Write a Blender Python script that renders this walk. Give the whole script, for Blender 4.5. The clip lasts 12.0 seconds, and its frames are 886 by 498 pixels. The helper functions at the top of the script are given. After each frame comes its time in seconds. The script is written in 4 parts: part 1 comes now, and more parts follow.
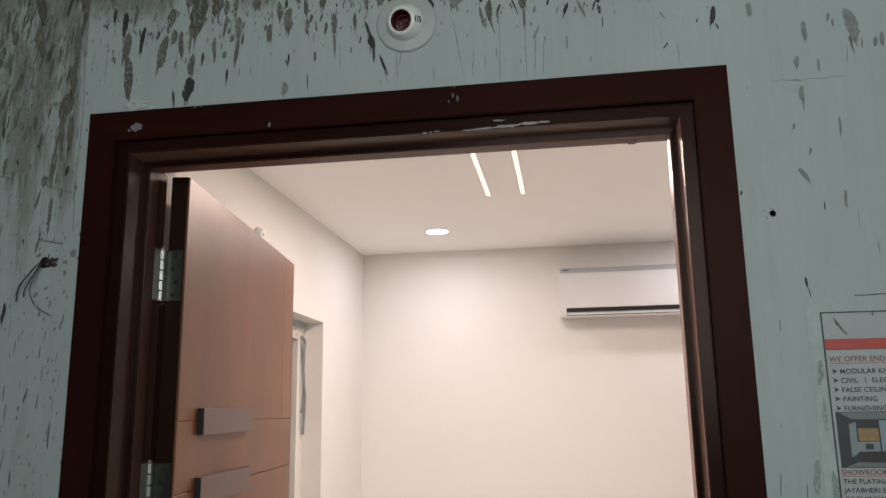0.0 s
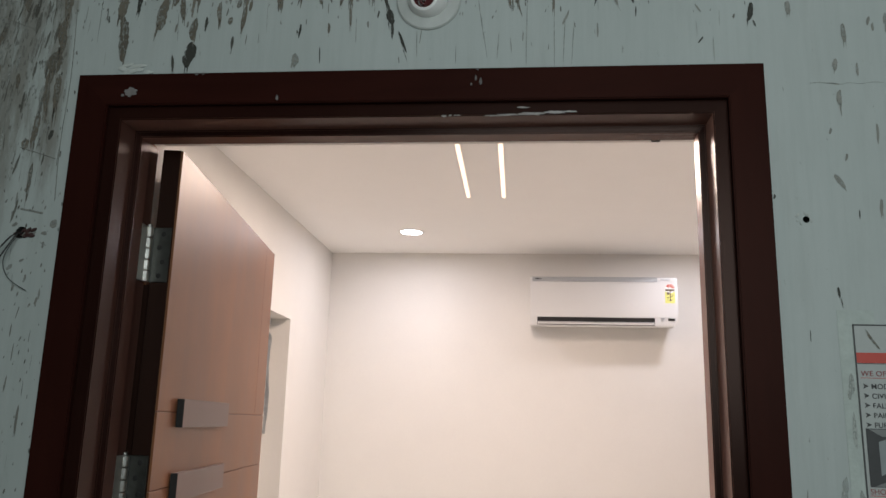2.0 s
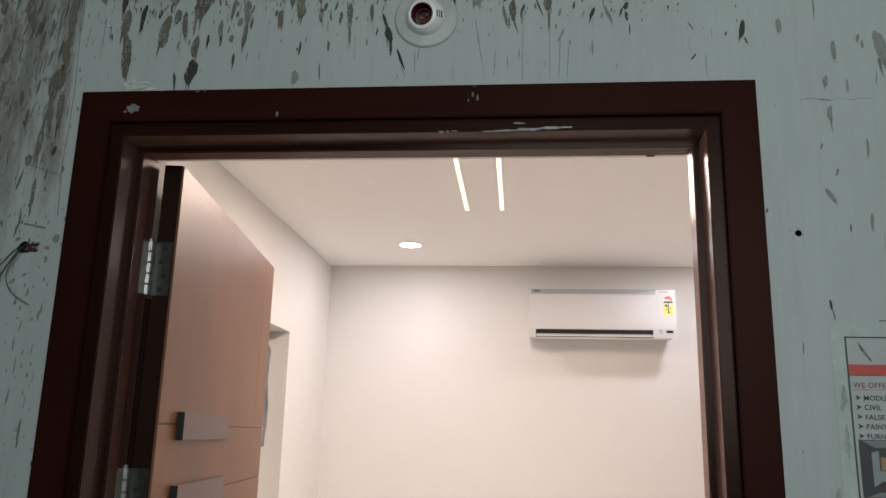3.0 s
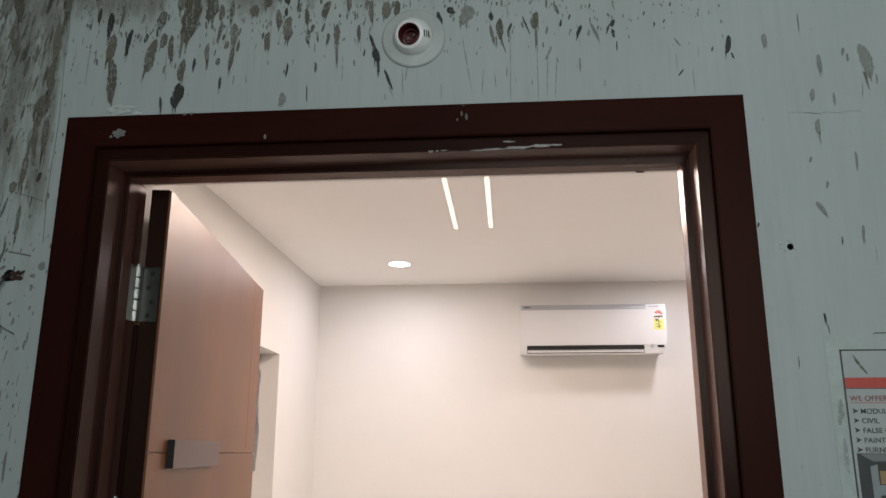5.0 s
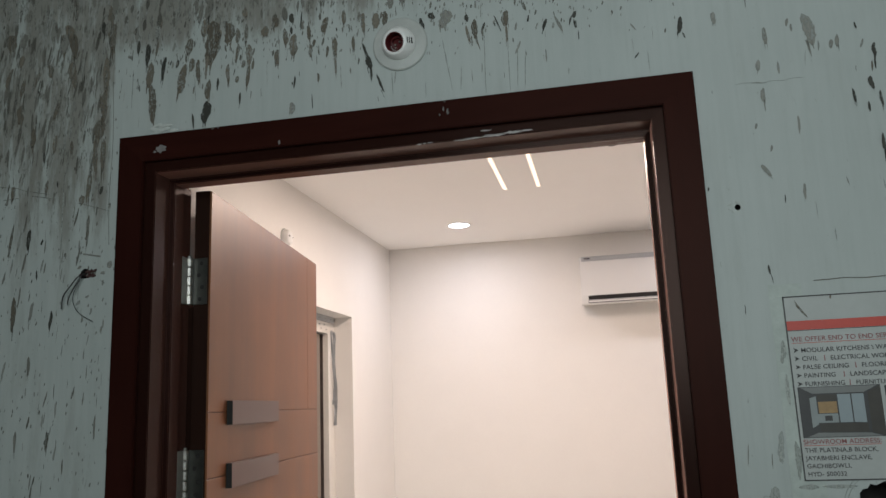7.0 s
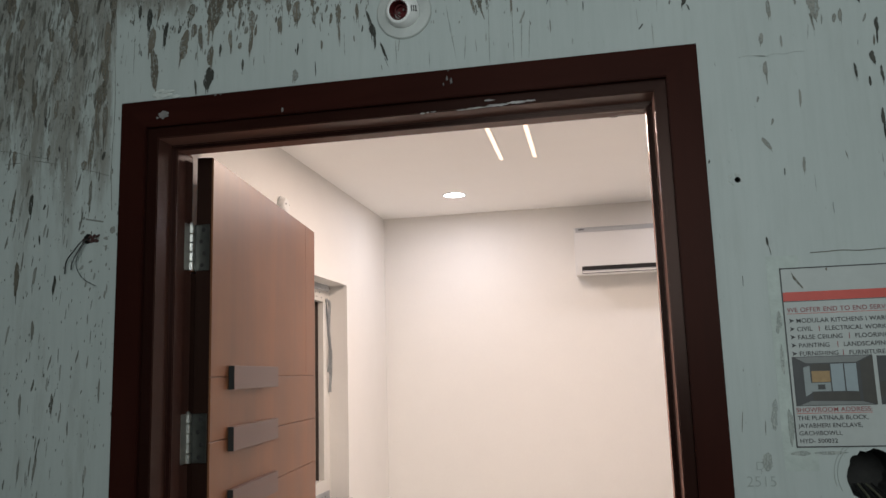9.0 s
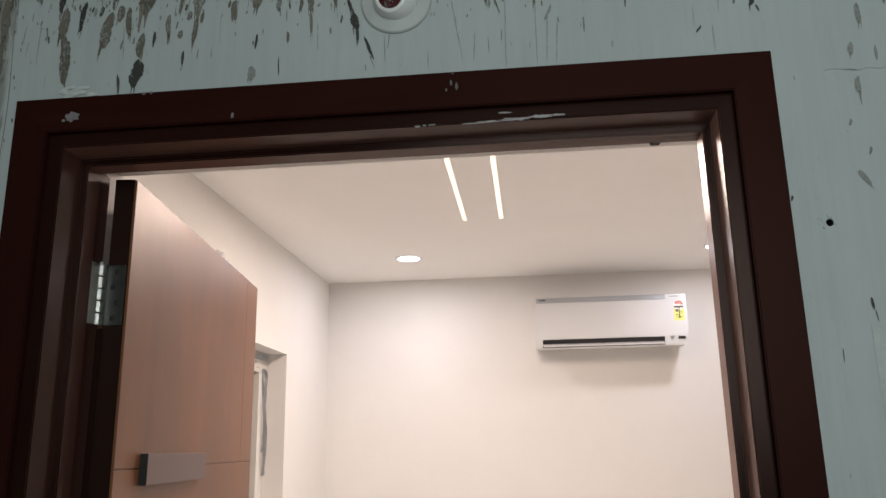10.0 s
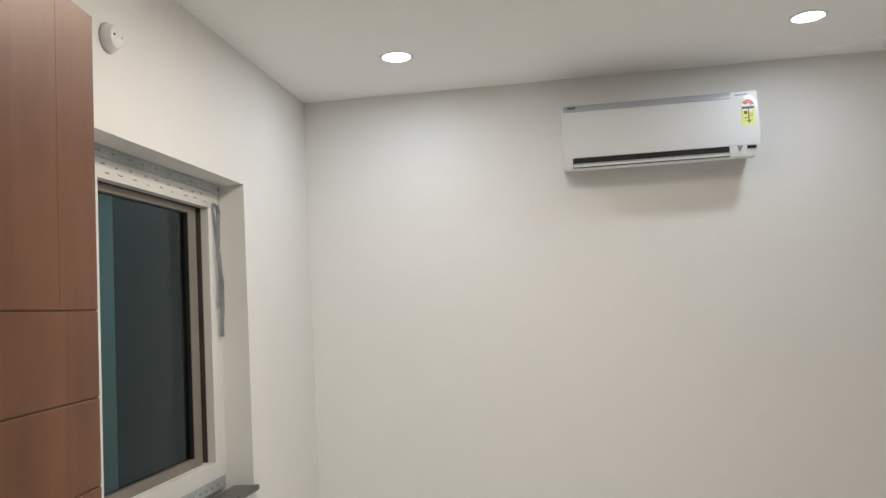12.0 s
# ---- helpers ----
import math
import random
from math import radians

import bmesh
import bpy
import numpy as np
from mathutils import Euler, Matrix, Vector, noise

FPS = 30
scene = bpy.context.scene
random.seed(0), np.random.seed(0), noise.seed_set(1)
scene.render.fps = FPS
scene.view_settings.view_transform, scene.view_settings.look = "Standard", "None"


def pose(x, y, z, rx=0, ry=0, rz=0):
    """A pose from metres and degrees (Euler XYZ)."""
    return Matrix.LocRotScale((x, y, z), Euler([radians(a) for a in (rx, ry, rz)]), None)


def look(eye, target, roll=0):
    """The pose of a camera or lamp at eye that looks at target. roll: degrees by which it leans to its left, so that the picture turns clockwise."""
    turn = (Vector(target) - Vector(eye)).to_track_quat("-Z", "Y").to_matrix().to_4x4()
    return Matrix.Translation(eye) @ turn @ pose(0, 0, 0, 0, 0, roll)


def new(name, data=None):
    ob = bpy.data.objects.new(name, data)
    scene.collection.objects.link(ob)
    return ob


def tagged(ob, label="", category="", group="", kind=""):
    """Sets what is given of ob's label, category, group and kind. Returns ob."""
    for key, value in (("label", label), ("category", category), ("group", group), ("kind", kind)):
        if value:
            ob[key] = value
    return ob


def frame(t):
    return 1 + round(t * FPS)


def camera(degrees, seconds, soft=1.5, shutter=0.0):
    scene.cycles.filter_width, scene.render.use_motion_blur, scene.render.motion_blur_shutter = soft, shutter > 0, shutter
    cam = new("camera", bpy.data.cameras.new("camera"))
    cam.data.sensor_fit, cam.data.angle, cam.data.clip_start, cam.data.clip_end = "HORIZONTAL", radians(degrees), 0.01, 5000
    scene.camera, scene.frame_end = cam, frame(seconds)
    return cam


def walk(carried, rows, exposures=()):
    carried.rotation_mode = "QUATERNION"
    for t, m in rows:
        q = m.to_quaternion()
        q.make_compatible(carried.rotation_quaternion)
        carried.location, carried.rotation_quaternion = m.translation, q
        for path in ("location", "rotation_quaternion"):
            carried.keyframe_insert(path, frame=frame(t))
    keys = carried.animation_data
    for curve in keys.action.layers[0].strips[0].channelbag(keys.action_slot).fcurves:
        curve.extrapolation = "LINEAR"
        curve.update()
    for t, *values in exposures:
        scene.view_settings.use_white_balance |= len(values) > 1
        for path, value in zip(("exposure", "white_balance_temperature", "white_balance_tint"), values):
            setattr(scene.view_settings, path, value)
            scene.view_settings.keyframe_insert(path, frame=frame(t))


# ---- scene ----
cam = camera(58.8, 12.0)
PATH = [
    (0, (0.288, -1.264, 1.647), (-0.014, 0.669, 2.059), -0.8),
    (0.5, (0.211, -1.201, 1.646), (0.022, 0.743, 2.076), -1.3),
    (1, (0.193, -1.186, 1.632), (-0.001, 0.758, 2.061), 0.5),
    (1.5, (0.189, -1.186, 1.629), (-0.005, 0.759, 2.051), 1.4),
    (2, (0.185, -1.195, 1.637), (-0.009, 0.749, 2.066), 1.5),
    (2.5, (0.182, -1.197, 1.633), (-0.012, 0.745, 2.071), 1.4),
    (3, (0.189, -1.212, 1.636), (-0.003, 0.725, 2.095), 1.4),
    (5, (0.183, -1.204, 1.642), (0.021, 0.724, 2.145), 0.1),
    (5.5, (0.184, -1.205, 1.641), (0.029, 0.724, 2.143), 0.0),
    (6, (0.175, -1.208, 1.63), (0.018, 0.736, 2.075), 0.2),
    (6.5, (0.258, -1.291, 1.64), (0.049, 0.66, 2.027), -0.4),
    (7, (0.379, -1.382, 1.637), (-0.01, 0.54, 2.027), -2.3),
    (7.2, (0.385, -1.404, 1.635), (-0.015, 0.525, 1.981), -3.2),
    (8.8, (0.343, -1.443, 1.636), (0.005, 0.513, 1.885), -8.0),
    (9, (0.363, -1.4, 1.633), (-0.011, 0.539, 1.947), -1.8),
    (9.5, (0.3, -1.225, 1.641), (-0.076, 0.695, 2.051), 1.4),
    (10, (0.209, -1.059, 1.665), (0.003, 0.869, 2.158), -1.0),
    (10.5, (0.213, -0.866, 1.677), (-0.008, 1.041, 2.237), -2.0),
    (11, (0.201, -0.651, 1.638), (-0.15, 1.287, 1.988), -0.1),
    (11.5, (0.117, -0.371, 1.624), (-0.186, 1.593, 1.845), -0.0),
    (12, (0.157, -0.096, 1.616), (-0.109, 1.882, 1.767), -3.1),
]
EXPOSURES = [(0.0, 0.0, 6350, 14), (9.5, 0.0, 6350, 14), (10.5, 0.06, 6350, 14), (11.0, -0.10, 6150, 12), (11.5, -0.32, 5880, 5), (12.0, -0.40, 5760, 1)]
walk(cam, [(t, look(eye, target, roll)) for t, eye, target, roll in PATH], EXPOSURES)

# ---- world and lights ----
world = bpy.data.worlds.new("world")
scene.world = world
world.use_nodes = True
world.node_tree.nodes["Background"].inputs[0].default_value = (0.22, 0.36, 0.42, 1)
world.node_tree.nodes["Background"].inputs[1].default_value = 0.06

CEIL, LEFT, BACK, RIGHT, FRONT = 2.68, -1.014, 3.66, 2.9, 0.131
HALL_BACK, HALL_L, HALL_R, HALL_TOP = -2.6, -2.3, 2.4, 3.0


def lamp(name, shape, x, y, z, sx, sy, power, colour, rot=(0, 0, 0), spread=180):
    data = bpy.data.lights.new(name, "AREA")
    data.shape, data.size, data.size_y, data.energy, data.color = shape, sx, sy, power, colour
    data.spread = radians(spread)
    ob = new(name, data)
    ob.matrix_world = pose(x, y, z, *rot)
    return ob


WARM, COOL = (1.0, 0.80, 0.66), (1.0, 0.96, 1.0)
STRIPS = ((-0.056, 1.938), (0.110, 1.938))
# Third spot is out of view, added at an assumed place near the door.
SPOTS = ((-0.424, 3.087), (1.222, 3.087), (1.222, 0.85))
for x, y in STRIPS:
    lamp("strip_lamp", "RECTANGLE", x, y, CEIL - 0.004, 0.016, 0.87, 15.8, WARM, spread=178)
for x, y in SPOTS:
    lamp("downlight_lamp", "DISK", x, y, CEIL - 0.006, 0.12, 0.12, 4.5, COOL, spread=178)
# Added fill that lights the hall side; its source is unseen.
lamp("hall_fill", "RECTANGLE", 0.65, HALL_BACK + 0.02, 2.25, 1.6, 1.1, 30.5, (0.90, 1.0, 0.97), (90, 0, 0))

# ---- materials ----


def mat(name, base=(0.5, 0.5, 0.5), rough=0.5, metal=0.0, grain=None, bump=0.0, bump_scale=200.0, vary=0.0, coat=0.0, emit=None, spec=0.5):
    """A surface with two scales of noise. grain: stretch of the noise in x, y, z."""
    m = bpy.data.materials.new(name)
    m.use_nodes = True
    nt = m.node_tree
    n, l = nt.nodes, nt.links
    b = n["Principled BSDF"]
    b.inputs["Base Color"].default_value = (*base, 1)
    b.inputs["Roughness"].default_value = rough
    b.inputs["Metallic"].default_value = metal
    b.inputs["Coat Weight"].default_value = coat
    b.inputs["Specular IOR Level"].default_value = spec
    if emit:
        b.inputs["Emission Color"].default_value = (*emit[0], 1)
        b.inputs["Emission Strength"].default_value = emit[1]
    tc = n.new("ShaderNodeTexCoord")
    mp = n.new("ShaderNodeMapping")
    mp.inputs["Scale"].default_value = grain or (1, 1, 1)
    l.new(tc.outputs["Object"], mp.inputs[0])
    if vary:
        last = None
        for sc, w in ((6.0, vary), (70.0, vary * 0.6)):
            t = n.new("ShaderNodeTexNoise")
            t.inputs["Scale"].default_value, t.inputs["Detail"].default_value = sc, 6
            l.new(mp.outputs[0], t.inputs[0])
            r = n.new("ShaderNodeMapRange")
            r.inputs["From Min"].default_value, r.inputs["From Max"].default_value = 0.3, 0.7
            r.inputs["To Min"].default_value, r.inputs["To Max"].default_value = 1 - w, 1 + w
            l.new(t.outputs[0], r.inputs[0])
            if last:
                mu = n.new("ShaderNodeMath")
                mu.operation = "MULTIPLY"
                l.new(last, mu.inputs[0])
                l.new(r.outputs[0], mu.inputs[1])
                last = mu.outputs[0]
            else:
                last = r.outputs[0]
        vm = n.new("ShaderNodeVectorMath")
        vm.operation = "SCALE"
        vm.inputs[0].default_value = base
        l.new(last, vm.inputs["Scale"])
        l.new(vm.outputs[0], b.inputs["Base Color"])
    if bump:
        t = n.new("ShaderNodeTexNoise")
        t.inputs["Scale"].default_value, t.inputs["Detail"].default_value = bump_scale, 4
        l.new(mp.outputs[0], t.inputs[0])
        bp = n.new("ShaderNodeBump")
        bp.inputs["Strength"].default_value, bp.inputs["Distance"].default_value = bump, 0.002
        l.new(t.outputs[0], bp.inputs["Height"])
        l.new(bp.outputs[0], b.inputs["Normal"])
    return m


def ramp(nt, fac, stops):
    r = nt.nodes.new("ShaderNodeValToRGB")
    while len(r.color_ramp.elements) < len(stops):
        r.color_ramp.elements.new(0.5)
    for e, (p, c) in zip(r.color_ramp.elements, stops):
        e.position, e.color = p, (*c, 1)
    nt.links.new(fac, r.inputs[0])
    return r.outputs[0]


def grimy_wall():
    """Pale green limewash with vertical brush strokes, brown grime to the left and above, and worn flakes."""
    m = mat("green_wall_paint", (0.42, 0.50, 0.46), 0.62)
    nt = m.node_tree
    n, l = nt.nodes, nt.links
    b = n["Principled BSDF"]
    tc = n["Texture Coordinate"]
    sep = n.new("ShaderNodeSeparateXYZ")
    l.new(tc.outputs["Object"], sep.inputs[0])

    def noise_at(scale, stretch, detail=6.0, rough=0.6):
        mp = n.new("ShaderNodeMapping")
        mp.inputs["Scale"].default_value = stretch
        l.new(tc.outputs["Object"], mp.inputs[0])
        t = n.new("ShaderNodeTexNoise")
        t.inputs["Scale"].default_value, t.inputs["Detail"].default_value, t.inputs["Roughness"].default_value = scale, detail, rough
        l.new(mp.outputs[0], t.inputs[0])
        return t.outputs[0]

    def math_(op, a, c):
        k = n.new("ShaderNodeMath")
        k.operation = op
        for i, v in enumerate((a, c)):
            if isinstance(v, (int, float)):
                k.inputs[i].default_value = v
            else:
                l.new(v, k.inputs[i])
        return k.outputs[0]

    def rng(v, a, c, lo=0.0, hi=1.0):
        r = n.new("ShaderNodeMapRange")
        r.interpolation_type = "SMOOTHSTEP"
        for i, q in enumerate((a, c, lo, hi)):
            r.inputs[i + 1].default_value = q
        l.new(v, r.inputs[0])
        return r.outputs[0]

    def mix(fac, a, c):
        k = n.new("ShaderNodeMix")
        k.data_type = "RGBA"
        for sock, v in ((k.inputs[0], fac), (k.inputs[6], a), (k.inputs[7], c)):
            if isinstance(v, tuple):
                sock.default_value = (*v, 1)
            elif isinstance(v, (int, float)):
                sock.default_value = v
            else:
                l.new(v, sock)
        return k.outputs[2]

    soft = noise_at(2.2, (1, 1, 0.7))
    base = ramp(nt, soft, [(0.25, (0.375, 0.415, 0.40)), (0.75, (0.445, 0.487, 0.472))])
    brush = noise_at(60, (1, 1, 0.05), 8, 0.7)
    base = mix(rng(brush, 0.35, 0.75, 0.0, 0.28), base, (0.30, 0.34, 0.325))
    # spread of the grime over the wall: most at the far left and along the top
    left = rng(sep.outputs[0], -0.574, -0.612)
    top = rng(sep.outputs[2], 2.35, 2.47)
    side = rng(sep.outputs[0], 0.50, -0.35, 0.0, 1.0)
    low = rng(sep.outputs[2], 1.85, 2.38, 0.14, 1.0)
    dens = math_("MAXIMUM", math_("MULTIPLY", left, low), math_("MULTIPLY", top, side))
    streak = noise_at(21, (1, 1, 0.17), 9, 0.68)
    thr = math_("SUBTRACT", streak, math_("MULTIPLY", dens, 0.17))
    film = math_("MULTIPLY", math_("MULTIPLY", rng(thr, 0.50, 0.30), rng(dens, 0.0, 0.5, 0.12, 1.0)), 0.76)
    base = mix(film, base, (0.168, 0.155, 0.128))
    fine = noise_at(120, (1, 1, 0.35), 6, 0.7)
    thr2 = math_("SUBTRACT", fine, math_("MULTIPLY", dens, 0.12))
    base = mix(rng(thr2, 0.36, 0.28, 0.0, 0.8), base, (0.13, 0.13, 0.115))
    l.new(base, b.inputs["Base Color"])
    bp = n.new("ShaderNodeBump")
    bp.inputs["Strength"].default_value, bp.inputs["Distance"].default_value = 0.35, 0.0015
    l.new(brush, bp.inputs["Height"])
    bp2 = n.new("ShaderNodeBump")
    bp2.inputs["Strength"].default_value, bp2.inputs["Distance"].default_value = 0.4, 0.002
    l.new(noise_at(14, (1, 1, 1), 8), bp2.inputs["Height"])
    l.new(bp.outputs[0], bp2.inputs["Normal"])
    l.new(bp2.outputs[0], b.inputs["Normal"])
    return m


def wood(name, dark, light, rough, stretch, coat=0.0, spec=0.4, blotch=0.5, tint=(1.0, 0.72, 0.62), sheen=0.0):
    m = mat(name, dark, rough, coat=coat)
    nt = m.node_tree
    n, l = nt.nodes, nt.links
    b = n["Principled BSDF"]
    b.inputs["Specular IOR Level"].default_value = spec
    b.inputs["Coat Roughness"].default_value = 0.3
    b.inputs["Specular Tint"].default_value = (*tint, 1)
    b.inputs["Sheen Weight"].default_value, b.inputs["Sheen Roughness"].default_value = sheen, 0.35
    b.inputs["Sheen Tint"].default_value = (0.85, 0.42, 0.32, 1)
    tc = n["Texture Coordinate"]
    mp = n["Mapping"]
    mp.inputs["Scale"].default_value = stretch
    t = n.new("ShaderNodeTexNoise")
    t.inputs["Scale"].default_value, t.inputs["Detail"].default_value, t.inputs["Roughness"].default_value = 9, 10, 0.65
    t.inputs["Distortion"].default_value = 0.4
    l.new(mp.outputs[0], t.inputs[0])
    col = ramp(nt, t.outputs[0], [(0.3, dark), (0.72, light)])
    t2 = n.new("ShaderNodeTexNoise")
    t2.inputs["Scale"].default_value, t2.inputs["Detail"].default_value = 3.0, 7
    l.new(tc.outputs["Object"], t2.inputs[0])
    mx = n.new("ShaderNodeMix")
    mx.data_type, mx.blend_type = "RGBA", "MULTIPLY"
    mx.inputs[0].default_value = blotch
    l.new(col, mx.inputs[6])
    l.new(ramp(nt, t2.outputs[0], [(0.3, (0.75, 0.75, 0.75)), (0.7, (1.15, 1.12, 1.1))]), mx.inputs[7])
    l.new(mx.outputs[2], b.inputs["Base Color"])
    r = n.new("ShaderNodeMapRange")
    r.inputs[3].default_value, r.inputs[4].default_value = rough - 0.07, rough + 0.1
    l.new(t.outputs[0], r.inputs[0])
    l.new(r.outputs[0], b.inputs["Roughness"])
    bp = n.new("ShaderNodeBump")
    bp.inputs["Strength"].default_value, bp.inputs["Distance"].default_value = 0.12, 0.001
    l.new(t.outputs[0], bp.inputs["Height"])
    l.new(bp.outputs[0], b.inputs["Normal"])
    return m


def island_colours(name, stops, rough=0.7):
    m = mat(name, stops[0][1], rough)
    g = m.node_tree.nodes.new("ShaderNodeNewGeometry")
    m.node_tree.links.new(ramp(m.node_tree, g.outputs["Random Per Island"], stops), m.node_tree.nodes["Principled BSDF"].inputs["Base Color"])
    return m


def worn_stain(name, stops, thin):
    """Grime worn through in upright streaks: bare wall shows in the gaps. thin: how much is worn away."""
    m = island_colours(name, stops, 0.75)
    n, l = m.node_tree.nodes, m.node_tree.links
    fac = []
    for scale, stretch in ((150, (1, 1, 0.10)), (330, (1, 1, 0.6))):
        mp = n.new("ShaderNodeMapping")
        mp.inputs["Scale"].default_value = stretch
        l.new(n["Texture Coordinate"].outputs["Object"], mp.inputs[0])
        t = n.new("ShaderNodeTexNoise")
        t.inputs["Scale"].default_value, t.inputs["Detail"].default_value, t.inputs["Roughness"].default_value = scale, 5, 0.6
        l.new(mp.outputs[0], t.inputs[0])
        fac.append(t.outputs[0])
    add = n.new("ShaderNodeMath")
    add.operation = "ADD"
    l.new(fac[0], add.inputs[0])
    l.new(fac[1], add.inputs[1])
    r = n.new("ShaderNodeMapRange")
    r.interpolation_type = "SMOOTHSTEP"
    r.inputs[1].default_value, r.inputs[2].default_value = 0.72 + thin * 0.5, 0.92 + thin * 0.6
    r.inputs[3].default_value, r.inputs[4].default_value = 0.35, 0.96
    l.new(add.outputs[0], r.inputs[0])
    l.new(r.outputs[0], n["Principled BSDF"].inputs["Alpha"])
    return m


M_GREEN = grimy_wall()
M_HALL = mat("hall_wall_paint", (0.42, 0.48, 0.45), 0.7, vary=0.1, bump=0.2)
M_CREAM = mat("cream_wall_paint", (0.79, 0.771, 0.733), 0.6, vary=0.010, bump=0.12, bump_scale=90)
M_CEIL = mat("ceiling_paint", (0.95, 0.938, 0.91), 0.7, vary=0.006, bump=0.04, bump_scale=60)
M_FLOOR = mat("floor_tile", (0.88, 0.865, 0.83), 0.25, vary=0.05)
M_CONC = mat("hall_floor", (0.28, 0.27, 0.25), 0.6, vary=0.15, bump=0.3)
M_FRAME = wood("maroon_frame_polish", (0.020, 0.0055, 0.0042), (0.034, 0.0095, 0.0070), 0.36, (1, 1, 0.12), spec=0.05)
M_FRAMEH = wood("maroon_head_polish", (0.020, 0.0055, 0.0042), (0.034, 0.0095, 0.0070), 0.36, (0.12, 1, 1), spec=0.05)
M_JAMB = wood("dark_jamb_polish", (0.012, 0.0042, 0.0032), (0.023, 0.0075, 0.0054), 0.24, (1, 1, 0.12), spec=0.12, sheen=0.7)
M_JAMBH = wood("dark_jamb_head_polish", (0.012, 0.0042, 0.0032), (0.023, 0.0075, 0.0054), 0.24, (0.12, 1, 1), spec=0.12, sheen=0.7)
M_LEAF = wood("teak_veneer", (0.162, 0.065, 0.029), (0.240, 0.103, 0.048), 0.38, (1.2, 1, 0.09), coat=0.0, spec=0.32, blotch=0.95, tint=(1, 0.85, 0.72))
M_EDGE = wood("dark_leaf_edge", (0.010, 0.0045, 0.0032), (0.024, 0.0095, 0.0062), 0.4, (1, 1, 0.07), spec=0.12)
M_BLOCK = wood("walnut_block", (0.080, 0.034, 0.026), (0.120, 0.056, 0.043), 0.36, (0.12, 1, 1), coat=0.0, spec=0.6, tint=(1, 1, 1))
M_GROOVELIT = mat("groove_lit_edge", (0.20, 0.075, 0.030), 0.6)
M_VJOINT = mat("veneer_joint_line", (0.105, 0.038, 0.015), 0.6)
M_STEEL = mat("brushed_steel", (0.42, 0.41, 0.385), 0.30, 1.0, vary=0.08, bump=0.1)
M_STEELD = mat("dull_steel_plate", (0.085, 0.087, 0.08), 0.42, 1.0, vary=0.2, bump=0.15)
M_DARK = mat("dark_recess", (0.015, 0.014, 0.013), 0.8)
M_WHITE = mat("white_plastic", (0.78, 0.78, 0.76), 0.3, vary=0.02)
M_PLATE = mat("aged_white_plastic", (0.43, 0.45, 0.43), 0.4, vary=0.08)
M_ACW = mat("glossy_white_plastic", (0.70, 0.70, 0.69), 0.05, spec=0.26)
M_ACG = mat("silver_trim", (0.42, 0.44, 0.46), 0.35, 0.4)
M_RED = mat("red_brown_bakelite", (0.085, 0.013, 0.014), 0.3)
M_UPVC = mat("white_upvc", (0.74, 0.72, 0.67), 0.35, vary=0.03)
M_TAUPE = mat("taupe_upvc", (0.20, 0.175, 0.145), 0.4, vary=0.08)
M_BROWNF = mat("brown_channel", (0.075, 0.06, 0.05), 0.5, vary=0.2)
M_GRANITE = mat("granite_sill", (0.075, 0.075, 0.07), 0.3, vary=0.4)
M_PAPER = mat("poster_paper", (0.385, 0.41, 0.395), 0.5, vary=0.05, grain=(1, 1, 1))
M_PRED = mat("poster_red", (0.50, 0.055, 0.035), 0.5, vary=0.06)
M_PINK = mat("poster_dull_red", (0.25, 0.07, 0.07), 0.5)
M_INK = mat("poster_ink", (0.05, 0.05, 0.05), 0.6)
M_LIGHTD = mat("downlight_glow", (0.9, 0.9, 0.9), 0.5, emit=((0.95, 0.98, 1.0), 14))
M_LIGHTS = mat("strip_glow", (0.9, 0.9, 0.9), 0.5, emit=((1.0, 0.68, 0.44), 1.55))
M_PLASTER = mat("bare_plaster", (0.47, 0.50, 0.475), 0.8, vary=0.15, bump=0.8)
# Mortar taken down to near black: the shade inside the holes is painted.
M_HOLESHADE = mat("shaded_hole_mortar", (0.022, 0.021, 0.019), 0.9, vary=0.3, bump=0.8)
M_STAIN = worn_stain("stain_flakes", [(0.0, (0.07, 0.068, 0.055)), (0.15, (0.11, 0.108, 0.092)), (0.5, (0.19, 0.19, 0.168)), (1.0, (0.29, 0.305, 0.285))], 0.12)
M_PENCIL = mat("pencil", (0.30, 0.33, 0.31), 0.7)
M_WIRE = mat("wire_black", (0.02, 0.02, 0.02), 0.5)
M_TAPE = mat("taped_end", (0.045, 0.016, 0.014), 0.6)
M_WIREO = mat("wire_olive", (0.16, 0.16, 0.11), 0.5)
M_FILM = mat("grey_protective_film", (0.40, 0.42, 0.43), 0.35, vary=0.2, bump=0.5, bump_scale=40)
M_YELLOW = mat("label_yellow", (0.72, 0.72, 0.20), 0.45)
M_LRED = mat("label_red", (0.55, 0.10, 0.07), 0.45)
M_OUT = mat("backdrop_wall", (0.10, 0.14, 0.14), 0.8, vary=0.03)


def glass():
    m = mat("tinted_glass", (0.27, 0.42, 0.46), 0.03)
    m.node_tree.nodes["Principled BSDF"].inputs["Transmission Weight"].default_value = 1.0
    m.node_tree.nodes["Principled BSDF"].inputs["IOR"].default_value = 1.27
    m.node_tree.nodes["Principled BSDF"].inputs["Specular Tint"].default_value = (0.55, 0.82, 0.98, 1)
    return m


M_GLASS = glass()

# ---- makers ----


def obj(name, bm, material, smooth=False):
    me = bpy.data.meshes.new(name)
    if smooth:
        for f in bm.faces:
            f.smooth = True
    bm.normal_update()
    bm.to_mesh(me)
    bm.free()
    if smooth:
        me.set_sharp_from_angle(angle=radians(32))
    me.materials.append(material)
    return new(name, me)


